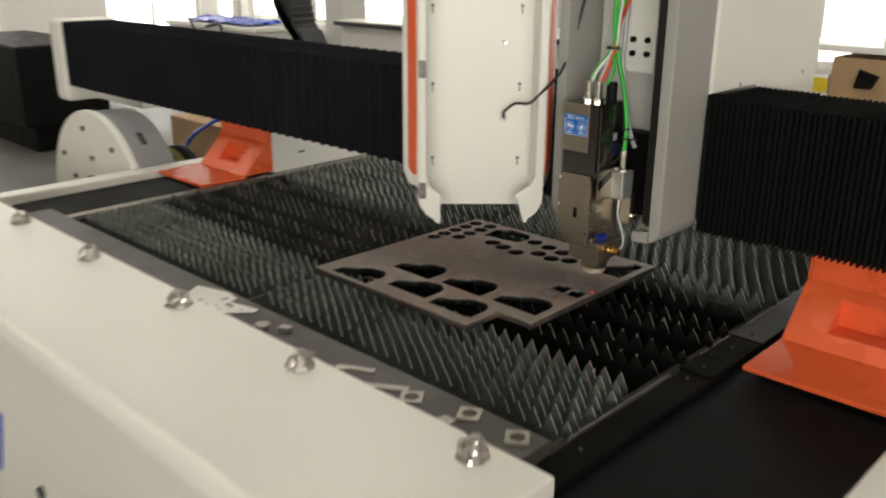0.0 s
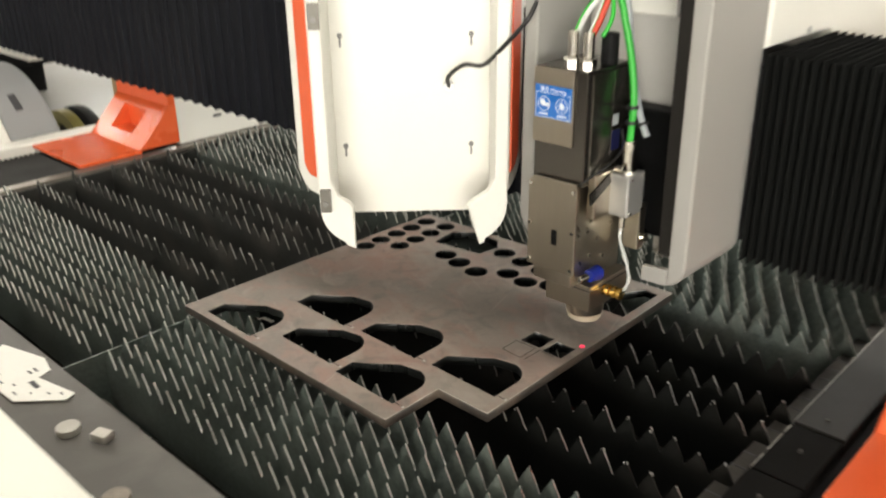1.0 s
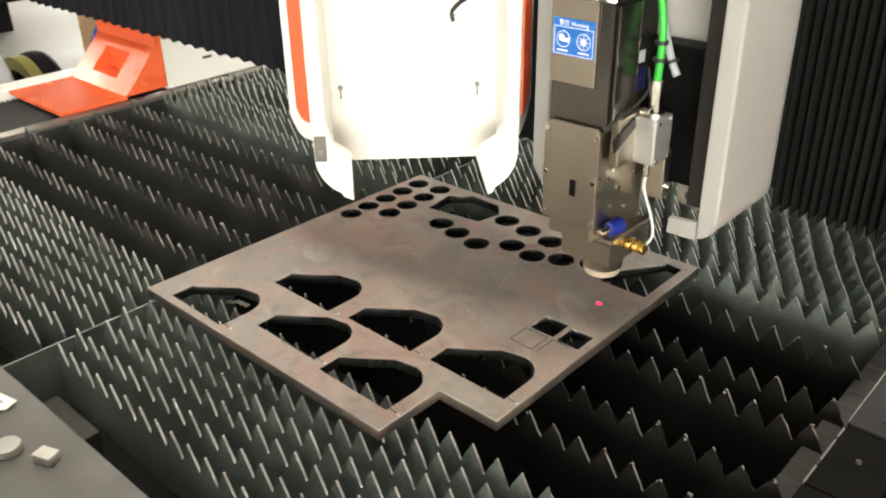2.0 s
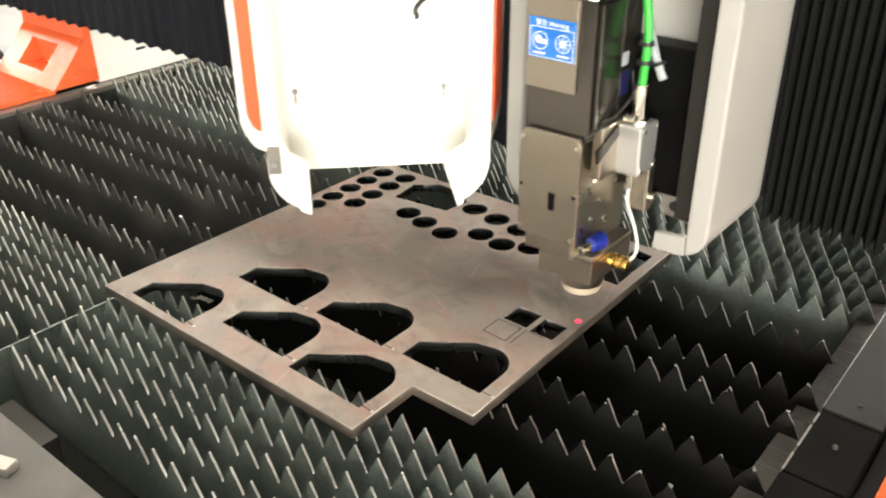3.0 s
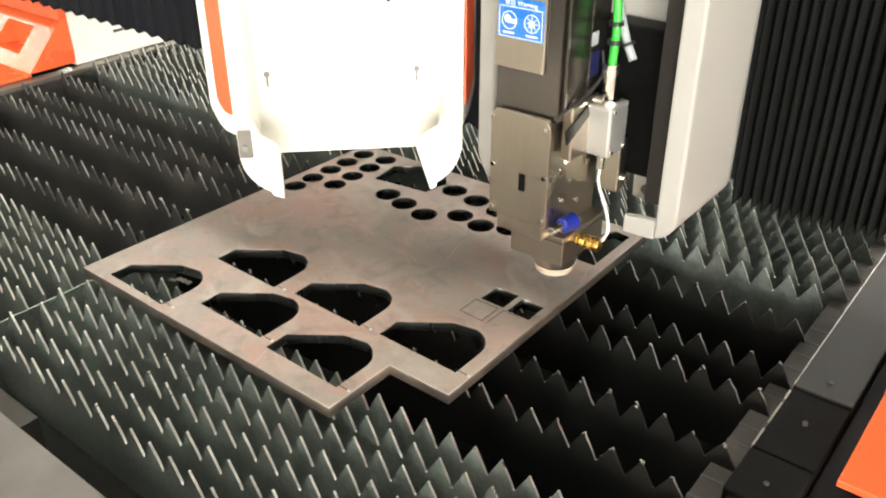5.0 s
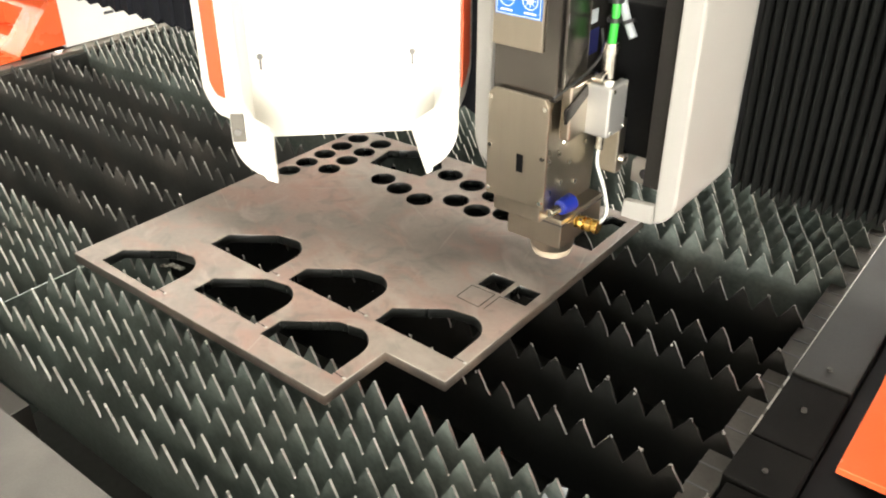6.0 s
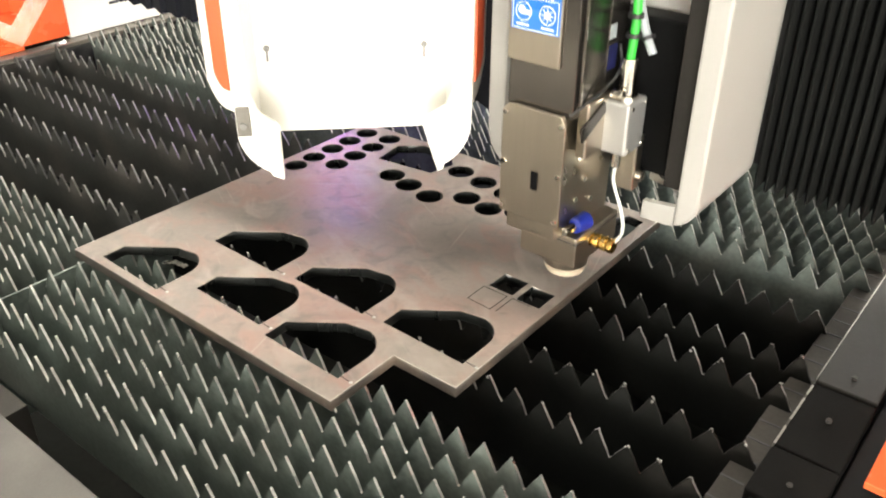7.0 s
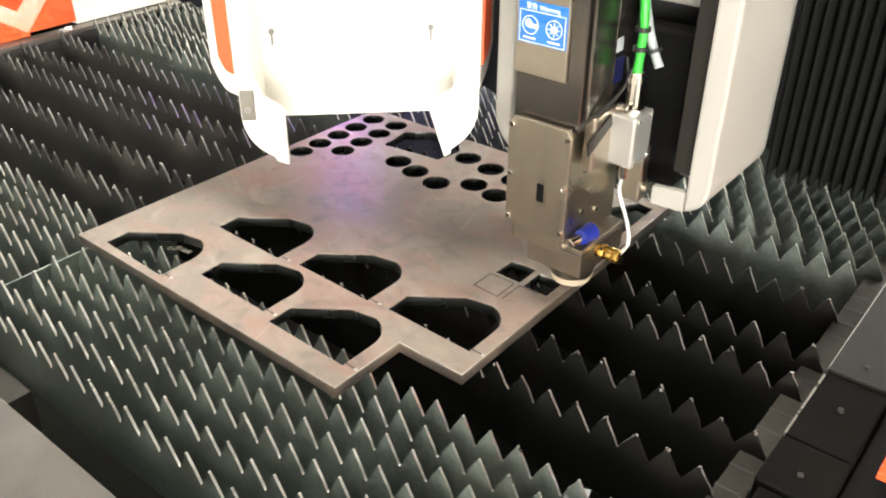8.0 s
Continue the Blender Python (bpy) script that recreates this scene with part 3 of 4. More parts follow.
def bellows(x0, x1, pitch, depth, step, ridge=False, inset=0.0, top=1.298):
    """Pleated cover over front, top and back of the beam; with ridge, narrow rounded folds between deep creases."""
    bm = bmesh.new()
    n = max(2, round((x1 - x0) / pitch))
    if ridge:
        fold = [(0.0, depth), (0.28, 0.25 * depth), (0.42, 0.0), (0.58, 0.0), (0.72, 0.25 * depth)]
    else:
        fold = [(0.0, 0.0), (0.5 - step / 2, depth)]
    rnd = random.Random(round(pitch * 10000))
    rows = []
    for k, s, d in [(k, s, d) for k in range(n) for s, d in fold] + [(n, 0.0, fold[0][1])]:
        d += inset + rnd.uniform(-0.0006, 0.0006)
        x = x0 + (x1 - x0) * (k + s + rnd.uniform(-0.03, 0.03)) / n
        rows.append([bm.verts.new((x, y, z)) for y, z in ((1.667 - d, 1.05 + d), (1.667 - d, top - d), (1.457 + d, top - d), (1.457 + d, 1.043 + d), (1.48 + d, 1.043 + d))])
    for a, b in zip(rows, rows[1:]):
        for j in range(4):
            bm.faces.new((a[j], a[j + 1], b[j + 1], b[j]))
    bmesh.ops.recalc_face_normals(bm, faces=bm.faces)
    bmesh.ops.solidify(bm, geom=bm.faces, thickness=0.0012)
    return bm


part("bellows", bellows(-3.45, -0.90, 0.040, 0.007, 0.75, top=1.288), "bellows_worn", gantry, "black pleated bellows, drawn out")
part("bellows", bellows(-0.68, -0.20, 0.0105, 0.010, 0.2, True, 0.0025), "bellows", gantry, "black pleated bellows, pushed together")
part("beam", box(-3.45, 1.478, 1.06, -0.15, 1.645, 1.278, 0.004), "dark", gantry, "dark steel cross beam")
part("end_cap", box(-3.555, 1.445, 0.978, -3.452, 1.69, 1.296, 0.02, seg=3), "white", gantry, "cream-white rounded end cap")
part("under_plate", box(-3.41, 1.49, 1.008, -2.93, 1.68, 1.036, 0.003), "white", gantry, "white plate under the beam")
part("beam_leg", box(-2.243, 1.5415, 0.8855, -2.2175, 2.40, 1.059, 0.0015), "shell", gantry, "white steel side plate with slots")
for y, z in ((1.655, 0.938), (1.672, 0.978)):
    part("slot_hole", box(-2.2180, y - 0.012, z - 0.003, -2.2165, y + 0.012, z + 0.003), "ink", gantry)
part("beam_leg", box(-0.52, 1.58, 0.893, -0.49, 2.02, 1.059, 0.002), "shell", gantry, "white steel side plate")


def guard(x0, x1):
    """Orange sheet-metal wiper guard: flat foot, sloping front with a square pocket, side gussets."""
    g = part("wiper_guard", box(x0, 1.283, 0.8855, x1, 1.438, 0.893, 0.001), "orange", gantry, "orange-red painted sheet-metal wiper guard")
    a, b = (1.435, 0.893), (1.522, 0.985)
    q0, q1 = x0 + (x1 - x0) * 0.27, x0 + (x1 - x0) * 0.70

    def on(x, s, drop=0.0):
        y, z = a[0] + (b[0] - a[0]) * s, a[1] + (b[1] - a[1]) * s
        return (x, y + drop * 0.63, z - drop * 0.77)

    bm = bmesh.new()
    xs, ss = (x0, q0, q1, x1), (0, 0.26, 0.80, 1)
    v = {(i, j): bm.verts.new(on(x, s)) for i, x in enumerate(xs) for j, s in enumerate(ss)}
    for i in range(3):
        for j in range(3):
            if (i, j) != (1, 1):
                bm.faces.new((v[i, j], v[i + 1, j], v[i + 1, j + 1], v[i, j + 1]))
    part("sloping_face", bm, "orange", g)
    bm = bmesh.new()
    top = [bm.verts.new(on(x, s)) for x, s in ((q0, 0.26), (q1, 0.26), (q1, 0.80), (q0, 0.80))]
    yb = 1.512
    low = [bm.verts.new(p) for p in ((q0, yb, 0.915), (q1, yb, 0.915), (q1, yb, 0.967), (q0, yb, 0.967))]
    for k in range(4):
        bm.faces.new((top[k], top[(k + 1) % 4], low[(k + 1) % 4], low[k]))
    bm.faces.new(low)
    bmesh.ops.recalc_face_normals(bm, faces=bm.faces)
    part("pocket", bm, "orange", g, "recessed square pocket")
    for x in (x0, x1 - 0.003):
        part("gusset", prism([(1.435, 0.893), (1.54, 0.893), (1.54, 1.035), (1.525, 1.035), (1.522, 0.985)], Matrix.Translation((x, 0, 0)) @ YZ, 0.003), "orange", g)
    part("back_plate", box(x0 + 0.004, 1.5235, 0.893, x1 - 0.004, 1.5275, 1.038, 0.001), "orange", g)
    return g


guard(-2.47, -2.215)
guard(-0.532, -0.275)

# ---- carriage housing with its open door: moves along x with the carriage ----
housing = thing("head_housing", (-0.857, 1.39, 1.05), "cream-white carriage housing standing open around the cutting head", "machine housing")
HY0, HY1 = 1.336, 1.472
outer_r = [(-0.761, 1.80)] + arc(-0.7685, 1.0695, 0.030, 285, 358, 8) + [(-0.7385, 1.12), (-0.7385, 1.80)]
lip_r = [(-0.7612, 1.061), (-0.794, 1.0575), (-0.795, 1.039), (-0.768, 1.0395), (-0.7612, 1.0405)]
outer_l = [(-0.960, 1.80), (-0.960, 1.068), (-0.925, 1.064), (-0.922, 1.041)] + arc(-0.937, 1.085, 0.0445, 265, 185, 7) + [(-0.9815, 1.80)]
# side walls and lip take the greyed white, shade painted in
part("side_wall", prism(outer_r, Matrix.Translation((0, HY0, 0)) @ XZ, HY1 - HY0, 0.003), "housing", housing, "thick white side wall with a rounded foot, greyed in colour for shade")
part("side_wall", prism(outer_l, Matrix.Translation((0, HY0, 0)) @ XZ, HY1 - HY0, 0.003), "housing", housing, "thick white side wall with a rounded foot, greyed in colour for shade")
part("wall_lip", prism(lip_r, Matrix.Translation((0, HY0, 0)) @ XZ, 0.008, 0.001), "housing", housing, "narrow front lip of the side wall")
part("inner_lining", box(-0.779, 1.343, 1.075, -0.7615, 1.460, 1.80, 0.001), "rail_grey", housing, "dark lining strip")
part("back_plate", box(-0.955, 1.438, 1.20, -0.776, 1.452, 1.80, 0.002), "grey_paint", housing, "light grey slide plate")
part("slide_rail", box(-0.798, 1.41, 1.06, -0.784, 1.437, 1.80, 0.002), "rail_grey", housing, "dark steel slide rail")
part("carriage_plate", box(-0.90, 1.41, 1.335, -0.82, 1.437, 1.80, 0.003), "shell", housing, "white carriage plate with dark bolts")
for x, z in ((-0.865, 1.37), (-0.835, 1.37), (-0.865, 1.395), (-0.835, 1.395), (-0.80, 1.40), (-0.80, 1.46)):
    part("bolt", cyl((x, 1.409 if x < -0.81 else 1.399, z), (x, 1.404 if x < -0.81 else 1.394, z), 0.0055, n=12), "black", housing)
part("foot_bolt", cyl((-0.772, 1.395, 1.085), (-0.780, 1.39, 1.085), 0.005, n=12), "black", housing)
part("bellows_end", bellows(-0.733, -0.607, 0.0105, 0.010, 0.2, True), "bellows", housing, "black pleated bellows, pushed together")
cover = [(1.480, 1.3005), (1.676, 1.3005), (1.676, 1.12), (1.962, 1.12), (1.962, 1.85), (1.480, 1.85)]
part("rear_cover", prism(cover, Matrix.Translation((-0.905, 0, 0)) @ YZ, 0.168, 0.004), "white", housing, "cream-white drive cover over and behind the beam")
for y, z in ((1.592, 1.308), (1.886, 1.308)):
    part("screw", cyl((-0.737, y, z), (-0.7345, y, z), 0.004, n=10), "alu", housing)
lug = part("rail_lug", prism([(-0.826, 1.040), (-0.790, 1.035), (-0.790, 1.072), (-0.818, 1.072), (-0.826, 1.064)], Matrix.Translation((0, 1.415, 0)) @ XZ, 0.014, 0.0015), "alu", housing, "grey steel lug at the foot of the slide rail")
part("lug_hole", cyl((-0.809, 1.4146, 1.052), (-0.809, 1.4135, 1.052), 0.0062, n=16), "ink", lug)

# the door: swung wide open, seen from inside; u along it, v away from the eye
DOOR = Matrix(((0.7071, -0.7071, 0, -1.14), (0.7071, 0.7071, 0, 1.182), (0, 0, 1, 0), (0, 0, 0, 1)))
UZ = DOOR @ XZ


def dbox(u0, v0, z0, u1, v1, z1, bevel=0.0):
    bm = box(u0, v0, z0, u1, v1, z1, bevel)
    bmesh.ops.transform(bm, matrix=DOOR, verts=bm.verts)
    return bm


door = part("door", dbox(-0.030, 0.104, 1.042, 0.192, 0.109, 1.80, 0.001), "white", housing, "cream-white sheet-steel door hanging wide open")
wall_l = [(-0.026, 1.80), (-0.026, 1.066), (-0.030, 1.058), (-0.036, 1.07), (-0.042, 1.088), (-0.042, 1.80)]
wall_r = [(0.188, 1.80), (0.188, 1.066), (0.192, 1.058)] + [(0.198, 1.07), (0.205, 1.088)] + [(0.205, 1.80)]
foot_l = [(-0.026, 1.80), (-0.026, 1.125), (-0.018, 1.103), (-0.002, 1.092), (0.002, 1.086), (0.002, 1.029), (-0.010, 1.034)] + arc(0.010, 1.086, 0.052, 245, 180, 7) + [(-0.042, 1.80)]
foot_r = [(0.188, 1.80), (0.188, 1.125), (0.178, 1.105), (0.160, 1.094), (0.152, 1.086), (0.168, 1.031), (0.175, 1.034)] + arc(0.150, 1.088, 0.0548, 298, 360, 7) + [(0.205, 1.80)]
part("door_side", prism(wall_l, UZ @ Matrix.Translation((0, 0, 0.0165)), 0.087, 0.002), "shell", door)
part("door_side", prism(wall_r, UZ @ Matrix.Translation((0, 0, 0.0165)), 0.087, 0.002), "shell", door)
part("door_rim", prism(foot_l, UZ, 0.016, 0.002), "shell", door, "door rim with a rounded foot")
part("door_rim", prism(foot_r, UZ, 0.016, 0.002), "shell", door, "door rim with a rounded foot")


def flare(u0, u1, sign, z0, v0, v1, lift, name, material, label):
    """A strip of the outer shell that flares away from the door's side, with a rounded lower end."""
    r = 0.6 * abs(u1 - u0)
    bm = bmesh.new()
    us = [u0 + (u1 - u0) * k / 6 for k in range(7)]
    grid = []
    for k, u in enumerate(us):
        s = k / 6
        zb = z0 + (r * 1.4 * max(0, s - 0.35) ** 2 / 0.42)
        v = v0 + (v1 - v0) * s - lift
        grid.append([bm.verts.new(DOOR @ Vector((u, v, z))) for z in (zb, 1.80)])
    for a, b in zip(grid, grid[1:]):
        bm.faces.new((a[0], b[0], b[1], a[1]))
    bmesh.ops.recalc_face_normals(bm, faces=bm.faces)
    bmesh.ops.solidify(bm, geom=bm.faces, thickness=0.0018)
    return part(name, bm, material, door, label)


flare(-0.0422, -0.0705, -1, 1.105, 0.012, 0.045, 0, "outer_shell", "shell", "flared white outer shell")
flare(0.2052, 0.230, 1, 1.105, 0.012, 0.095, 0, "outer_shell", "shell", "flared white outer shell")
flare(-0.0445, -0.0605, -1, 1.128, 0.0148, 0.0344, 0.0028, "stripe", "stripe", "orange-red decorative stripe")
flare(0.2085, 0.2235, 1, 1.128, 0.0200, 0.0700, 0.0045, "stripe", "stripe", "orange-red decorative stripe")
for z in (1.099, 1.335):
    latch = part("latch", dbox(-0.0405, -0.004, z - 0.016, -0.0265, 0.0, z + 0.016, 0.0008), "latch", door, "small steel door latch")
    part("latch_button", cyl(DOOR @ Vector((-0.034, -0.004, z - 0.004)), DOOR @ Vector((-0.034, -0.0065, z - 0.004)), 0.0035, n=12), "keyhole", latch)
for u, zs in ((-0.013, (1.138, 1.29, 1.442)), (0.163, (1.138, 1.29, 1.442))):
    for z in zs:
        part("keyhole", cyl(DOOR @ Vector((u, 0.1025, z + 0.004)), DOOR @ Vector((u, 0.104, z + 0.004)), 0.0036, n=12), "keyhole", door, "grey keyhole slot")
        part("keyhole", dbox(u - 0.0013, 0.1025, z - 0.011, u + 0.0013, 0.104, z + 0.001), "keyhole", door, "grey keyhole slot")
part("door_button", cyl(DOOR @ Vector((0.132, 0.104, 1.225)), DOOR @ Vector((0.132, 0.095, 1.225)), 0.0075, 0.0065, n=16), "alu", door, "grey cable gland")
part("door_button", cyl(DOOR @ Vector((0.132, 0.104, 1.375)), DOOR @ Vector((0.132, 0.098, 1.375)), 0.0065, 0.0055, n=16), "alu", door, "grey cap")
part("door_cable", sweep([DOOR @ Vector(p) for p in ((0.132, 0.095, 1.226), (0.131, 0.075, 1.243), (0.15, 0.055, 1.262), (0.172, 0.030, 1.266))] + [(-1.012, 1.318, 1.283), (-0.971, 1.322, 1.324), (-0.964, 1.335, 1.347), (-0.966, 1.360, 1.383), (-0.93, 1.40, 1.62)], 0.0028), "cable", door, "thin black cable", True)

# ---- cutting head: moves with the carriage and up and down ----
head = thing("cutting_head", (-0.878, 1.346, 0.953), "brushed stainless steel laser cutting head with nozzle and cables", "cutting head")
part("slide_bracket", box(-0.89, 1.398, 1.070, -0.801, 1.432, 1.228, 0.003), "black", head, "black slide bracket behind the head")
part("upper_body", box(-0.921, 1.284, 1.155, -0.850, 1.372, 1.289, 0.0015), "dark_polish", head, "dark polished upper body")
front_plate = part("front_plate", box(-0.9215, 1.2805, 1.201, -0.866, 1.2838, 1.288, 0.0008), "brushed", head, "brushed steel front plate")
sticker = part("sticker", box(-0.9185, 1.2797, 1.2305, -0.8675, 1.2804, 1.2685), "blue", head, "blue printed warning sticker")
part("frame_line", box(-0.9170, 1.2793, 1.2314, -0.8690, 1.2796, 1.2320), "print", sticker)
part("frame_line", box(-0.9170, 1.2793, 1.2594, -0.8690, 1.2796, 1.2600), "print", sticker)
for x in (-0.9170, -0.8696):
    part("frame_line", box(x, 1.2793, 1.2320, x + 0.0006, 1.2796, 1.2594), "print", sticker)
for x in (-0.9055, -0.8805):
    part("sign_ring", ring((x, 1.2796, 1.247), (0, -1, 0), 0.0078, 0.0085, 0.0003), "print", sticker)
for k in range(4):
    a = math.pi * k / 4
    part("sign_ray", prism([(-0.8805 - 0.0066 * math.cos(a) - 0.0003 * math.sin(a), 1.247 - 0.0066 * math.sin(a) + 0.0003 * math.cos(a)), (-0.8805 + 0.0066 * math.cos(a) - 0.0003 * math.sin(a), 1.247 + 0.0066 * math.sin(a) + 0.0003 * math.cos(a)), (-0.8805 + 0.0066 * math.cos(a) + 0.0003 * math.sin(a), 1.247 + 0.0066 * math.sin(a) - 0.0003 * math.cos(a)), (-0.8805 - 0.0066 * math.cos(a) + 0.0003 * math.sin(a), 1.247 - 0.0066 * math.sin(a) - 0.0003 * math.cos(a))], Matrix.Translation((0, 1.2793, 0)) @ XZ, 0.0003), "print", sticker)
part("sign_hub", cyl((-0.8805, 1.2796, 1.247), (-0.8805, 1.2792, 1.247), 0.0032, n=16), "print", sticker)
part("sign_palm", cyl((-0.9075, 1.2796, 1.2485), (-0.9075, 1.2793, 1.2485), 0.0036, n=14), "print", sticker)
part("sign_palm", box(-0.9075, 1.2793, 1.2445, -0.8985, 1.2796, 1.2485), "print", sticker)
for x in (-0.9125, -0.8865):
    part("text_bar", box(x, 1.2793, 1.2345, x + 0.013, 1.2796, 1.2361), "print", sticker)


def lettering(text, at, size, parent):
    cu = bpy.data.curves.new("lettering", "FONT")
    cu.body, cu.size, cu.align_x, cu.extrude = text, size, "CENTER", 0.00012
    ob = new("lettering", cu)
    me = bpy.data.meshes.new_from_object(ob.evaluated_get(bpy.context.evaluated_depsgraph_get()))
    bm = bmesh.new()
    bm.from_mesh(me)
    bpy.data.objects.remove(ob)
    bpy.data.meshes.remove(me)
    bpy.data.curves.remove(cu)
    bmesh.ops.transform(bm, matrix=Matrix.Translation(at) @ pose(0, 0, 0, 90), verts=bm.verts)
    part("lettering", bm, "print", parent)


lettering("警告 Warning", (-0.893, 1.2794, 1.2618), 0.0062, sticker)

panel_outline = [(-0.9205, 1.045), (-0.851, 1.045), (-0.851, 1.152), (-0.856, 1.160), (-0.914, 1.160), (-0.9205, 1.153)]
panel = part("cover_panel", prism(panel_outline, Matrix.Translation((0, 1.2755, 0)) @ XZ, 0.004, 0.0006), "brushed", head, "screwed-on brushed steel cover panel")
for x in (-0.9165, -0.855):
    for z in (1.052, 1.10, 1.151):
        part("screw", cyl((x, 1.2755, z), (x, 1.2735, z), 0.0029, 0.0024, n=12), "chrome", panel)
part("slot", box(-0.8845, 1.2748, 1.079, -0.877, 1.2754, 1.098), "black", panel, "dark window slot")
part("lower_body", box(-0.914, 1.280, 1.026, -0.857, 1.385, 1.158, 0.002), "polished", head, "polished steel lower body")
for y, z in ((1.315, 1.105), (1.33, 1.078), (1.315, 1.06), (1.36, 1.09), (1.345, 1.05)):
    part("screw", cyl((-0.857, y, z), (-0.855, y, z), 0.0026, n=10), "chrome", head)
part("side_plate", box(-0.8495, 1.290, 1.168, -0.8465, 1.368, 1.285, 0.0008), "dark_polish", head, "dark polished side plate")
for y in (1.2915, 1.332):
    part("edge_line", box(-0.8468, y, 1.170, -0.8461, y + 0.0009, 1.284), "chrome", head, "bright bare edge of the side plate")
part("serial_label", box(-0.8463, 1.333, 1.190, -0.846, 1.350, 1.214), "navy", head, "dark blue label")
part("paper_label", box(-0.8463, 1.333, 1.220, -0.846, 1.345, 1.233), "hose", head, "small pale paper tag")
part("clamp_bracket", box(-0.8515, 1.297, 1.114, -0.840, 1.345, 1.169, 0.002), "brushed", head, "polished clamp bracket")
part("clamp_lever", prism([(1.283, 1.150), (1.322, 1.166), (1.325, 1.155), (1.286, 1.136)], Matrix.Translation((-0.8400, 0, 0)) @ YZ, 0.0025), "dark_polish", head, "dark polished clamp lever")
part("thin_cable", sweep([(-0.8445, 1.352, 1.212), (-0.838, 1.345, 1.192), (-0.840, 1.325, 1.178), (-0.8445, 1.30, 1.169), (-0.852, 1.283, 1.160)], 0.0014), "cable", head, "thin black cable", True)
for z in (1.170, 1.140):
    part("fitting", cyl((-0.838, 1.334, z), (-0.826, 1.334, z), 0.0055, n=14, bevel=0.001), "chrome", head)
amp = part("sensor_box", box(-0.846, 1.328, 1.113, -0.8155, 1.364, 1.165, 0.0025), "alu", head, "cast aluminium sensor amplifier box")
for x, z in ((-0.8157, 1.118), (-0.8157, 1.160)):
    for y in (1.334, 1.360):
        part("screw", cyl((x, y, z), (x + 0.0015, y, z), 0.002, n=8), "chrome", amp)
part("connector", cyl((-0.830, 1.347, 1.162), (-0.830, 1.347, 1.168), 0.0115, n=6), "chrome", head, "nickel-plated connector nut")
part("connector", cyl((-0.830, 1.347, 1.168), (-0.830, 1.347, 1.203), 0.0078, n=18, bevel=0.0012), "chrome", head, "nickel-plated cable connector")
part("connector", ring((-0.830, 1.347, 1.193), (0, 0, 1), 0.0078, 0.0092, 0.006), "chrome", head)
part("signal_cable", sweep([(-0.830, 1.347, 1.20), (-0.830, 1.349, 1.25), (-0.840, 1.352, 1.30), (-0.853, 1.352, 1.345), (-0.861, 1.348, 1.385), (-0.862, 1.352, 1.44), (-0.85, 1.365, 1.54), (-0.85, 1.38, 1.70)], 0.0043), "green", head, "thick green cable", True)
for z, x in ((1.240, -0.830), (1.222, -0.830)):
    part("cable_tie", ring((x, 1.348, z), (0, 0, 1), 0.0050, 0.0072, 0.004, 16), "cable", head, "black cable tie")
part("air_hose", sweep([(-0.811, 1.352, 1.209), (-0.824, 1.355, 1.232), (-0.838, 1.36, 1.27), (-0.85, 1.36, 1.335), (-0.855, 1.362, 1.40), (-0.85, 1.385, 1.70)], 0.0042), "hose", head, "grey plastic hose end", True)
part("cable_tie", ring((-0.8172, 1.3536, 1.221), (-0.5, 0.12, 0.9), 0.0043, 0.0065, 0.0035, 16), "cable", head, "black cable tie")
for x, y in ((-0.893, 1.315), (-0.872, 1.315)):
    part("plug", cyl((x, y, 1.289), (x, y, 1.297), 0.010, n=6), "chrome", head, "hexagonal gland")
    part("plug", cyl((x, y, 1.297), (x, y, 1.327), 0.0065, n=16, bevel=0.001), "chrome", head, "nickel-plated plug")
part("plug", cyl((-0.857, 1.335, 1.289), (-0.857, 1.335, 1.325), 0.010, n=16, bevel=0.002), "black", head, "black round plug")
for k, (m, r) in enumerate((("green", 0.003), ("green", 0.0026), ("clear", 0.003), ("clear", 0.0026), ("green", 0.0026), ("red", 0.0036))):
    x0 = (-0.893, -0.872, -0.89, -0.875, -0.857, -0.87)[k]
    part("loom_cable", sweep([(x0, 1.318, 1.322), (x0 + 0.004, 1.33, 1.345), (-0.868 + 0.003 * (k % 3), 1.345, 1.385), (-0.868 + 0.005 * (k % 3) - 0.003, 1.35 + 0.004 * (k // 3), 1.43), (-0.878 + 0.012 * k, 1.36, 1.55), (-0.88 + 0.012 * k, 1.37, 1.72)], r), m, head, "", True)
part("cable_tie", ring((-0.866, 1.345, 1.382), (0, 0, 1), 0.010, 0.0125, 0.004, 18), "cable", head, "black cable tie")
part("nozzle_block", box(-0.908, 1.300, 0.991, -0.842, 1.385, 1.025, 0.0015), "brushed", head, "brushed steel nozzle block")
part("block_seam", box(-0.9085, 1.2995, 1.0185, -0.8415, 1.3855, 1.0195), "ink", head)
part("nozzle_cone", cyl((-0.878, 1.346, 0.991), (-0.878, 1.346, 0.966), 0.0265, 0.0235, n=32, bevel=0.001), "polished", head, "polished nozzle cone", True)
part("ceramic_ring", cyl((-0.878, 1.346, 0.966), (-0.878, 1.346, 0.957), 0.0238, 0.0205, n=32, bevel=0.001), "ceramic", head, "tan ceramic ring")
part("nozzle_tip", cyl((-0.878, 1.346, 0.957), (-0.878, 1.346, 0.9535), 0.012, 0.006, n=24), "copper", head, "copper nozzle tip")
knob = part("knob", cyl((-0.846, 1.324, 1.037), (-0.848, 1.304, 1.037), 0.0098, 0.008, n=20, bevel=0.0015), "knob", head, "blue focus knob")
part("knob_shaft", cyl((-0.8482, 1.3035, 1.037), (-0.850, 1.287, 1.037), 0.0045, n=14, bevel=0.0008), "chrome", knob)
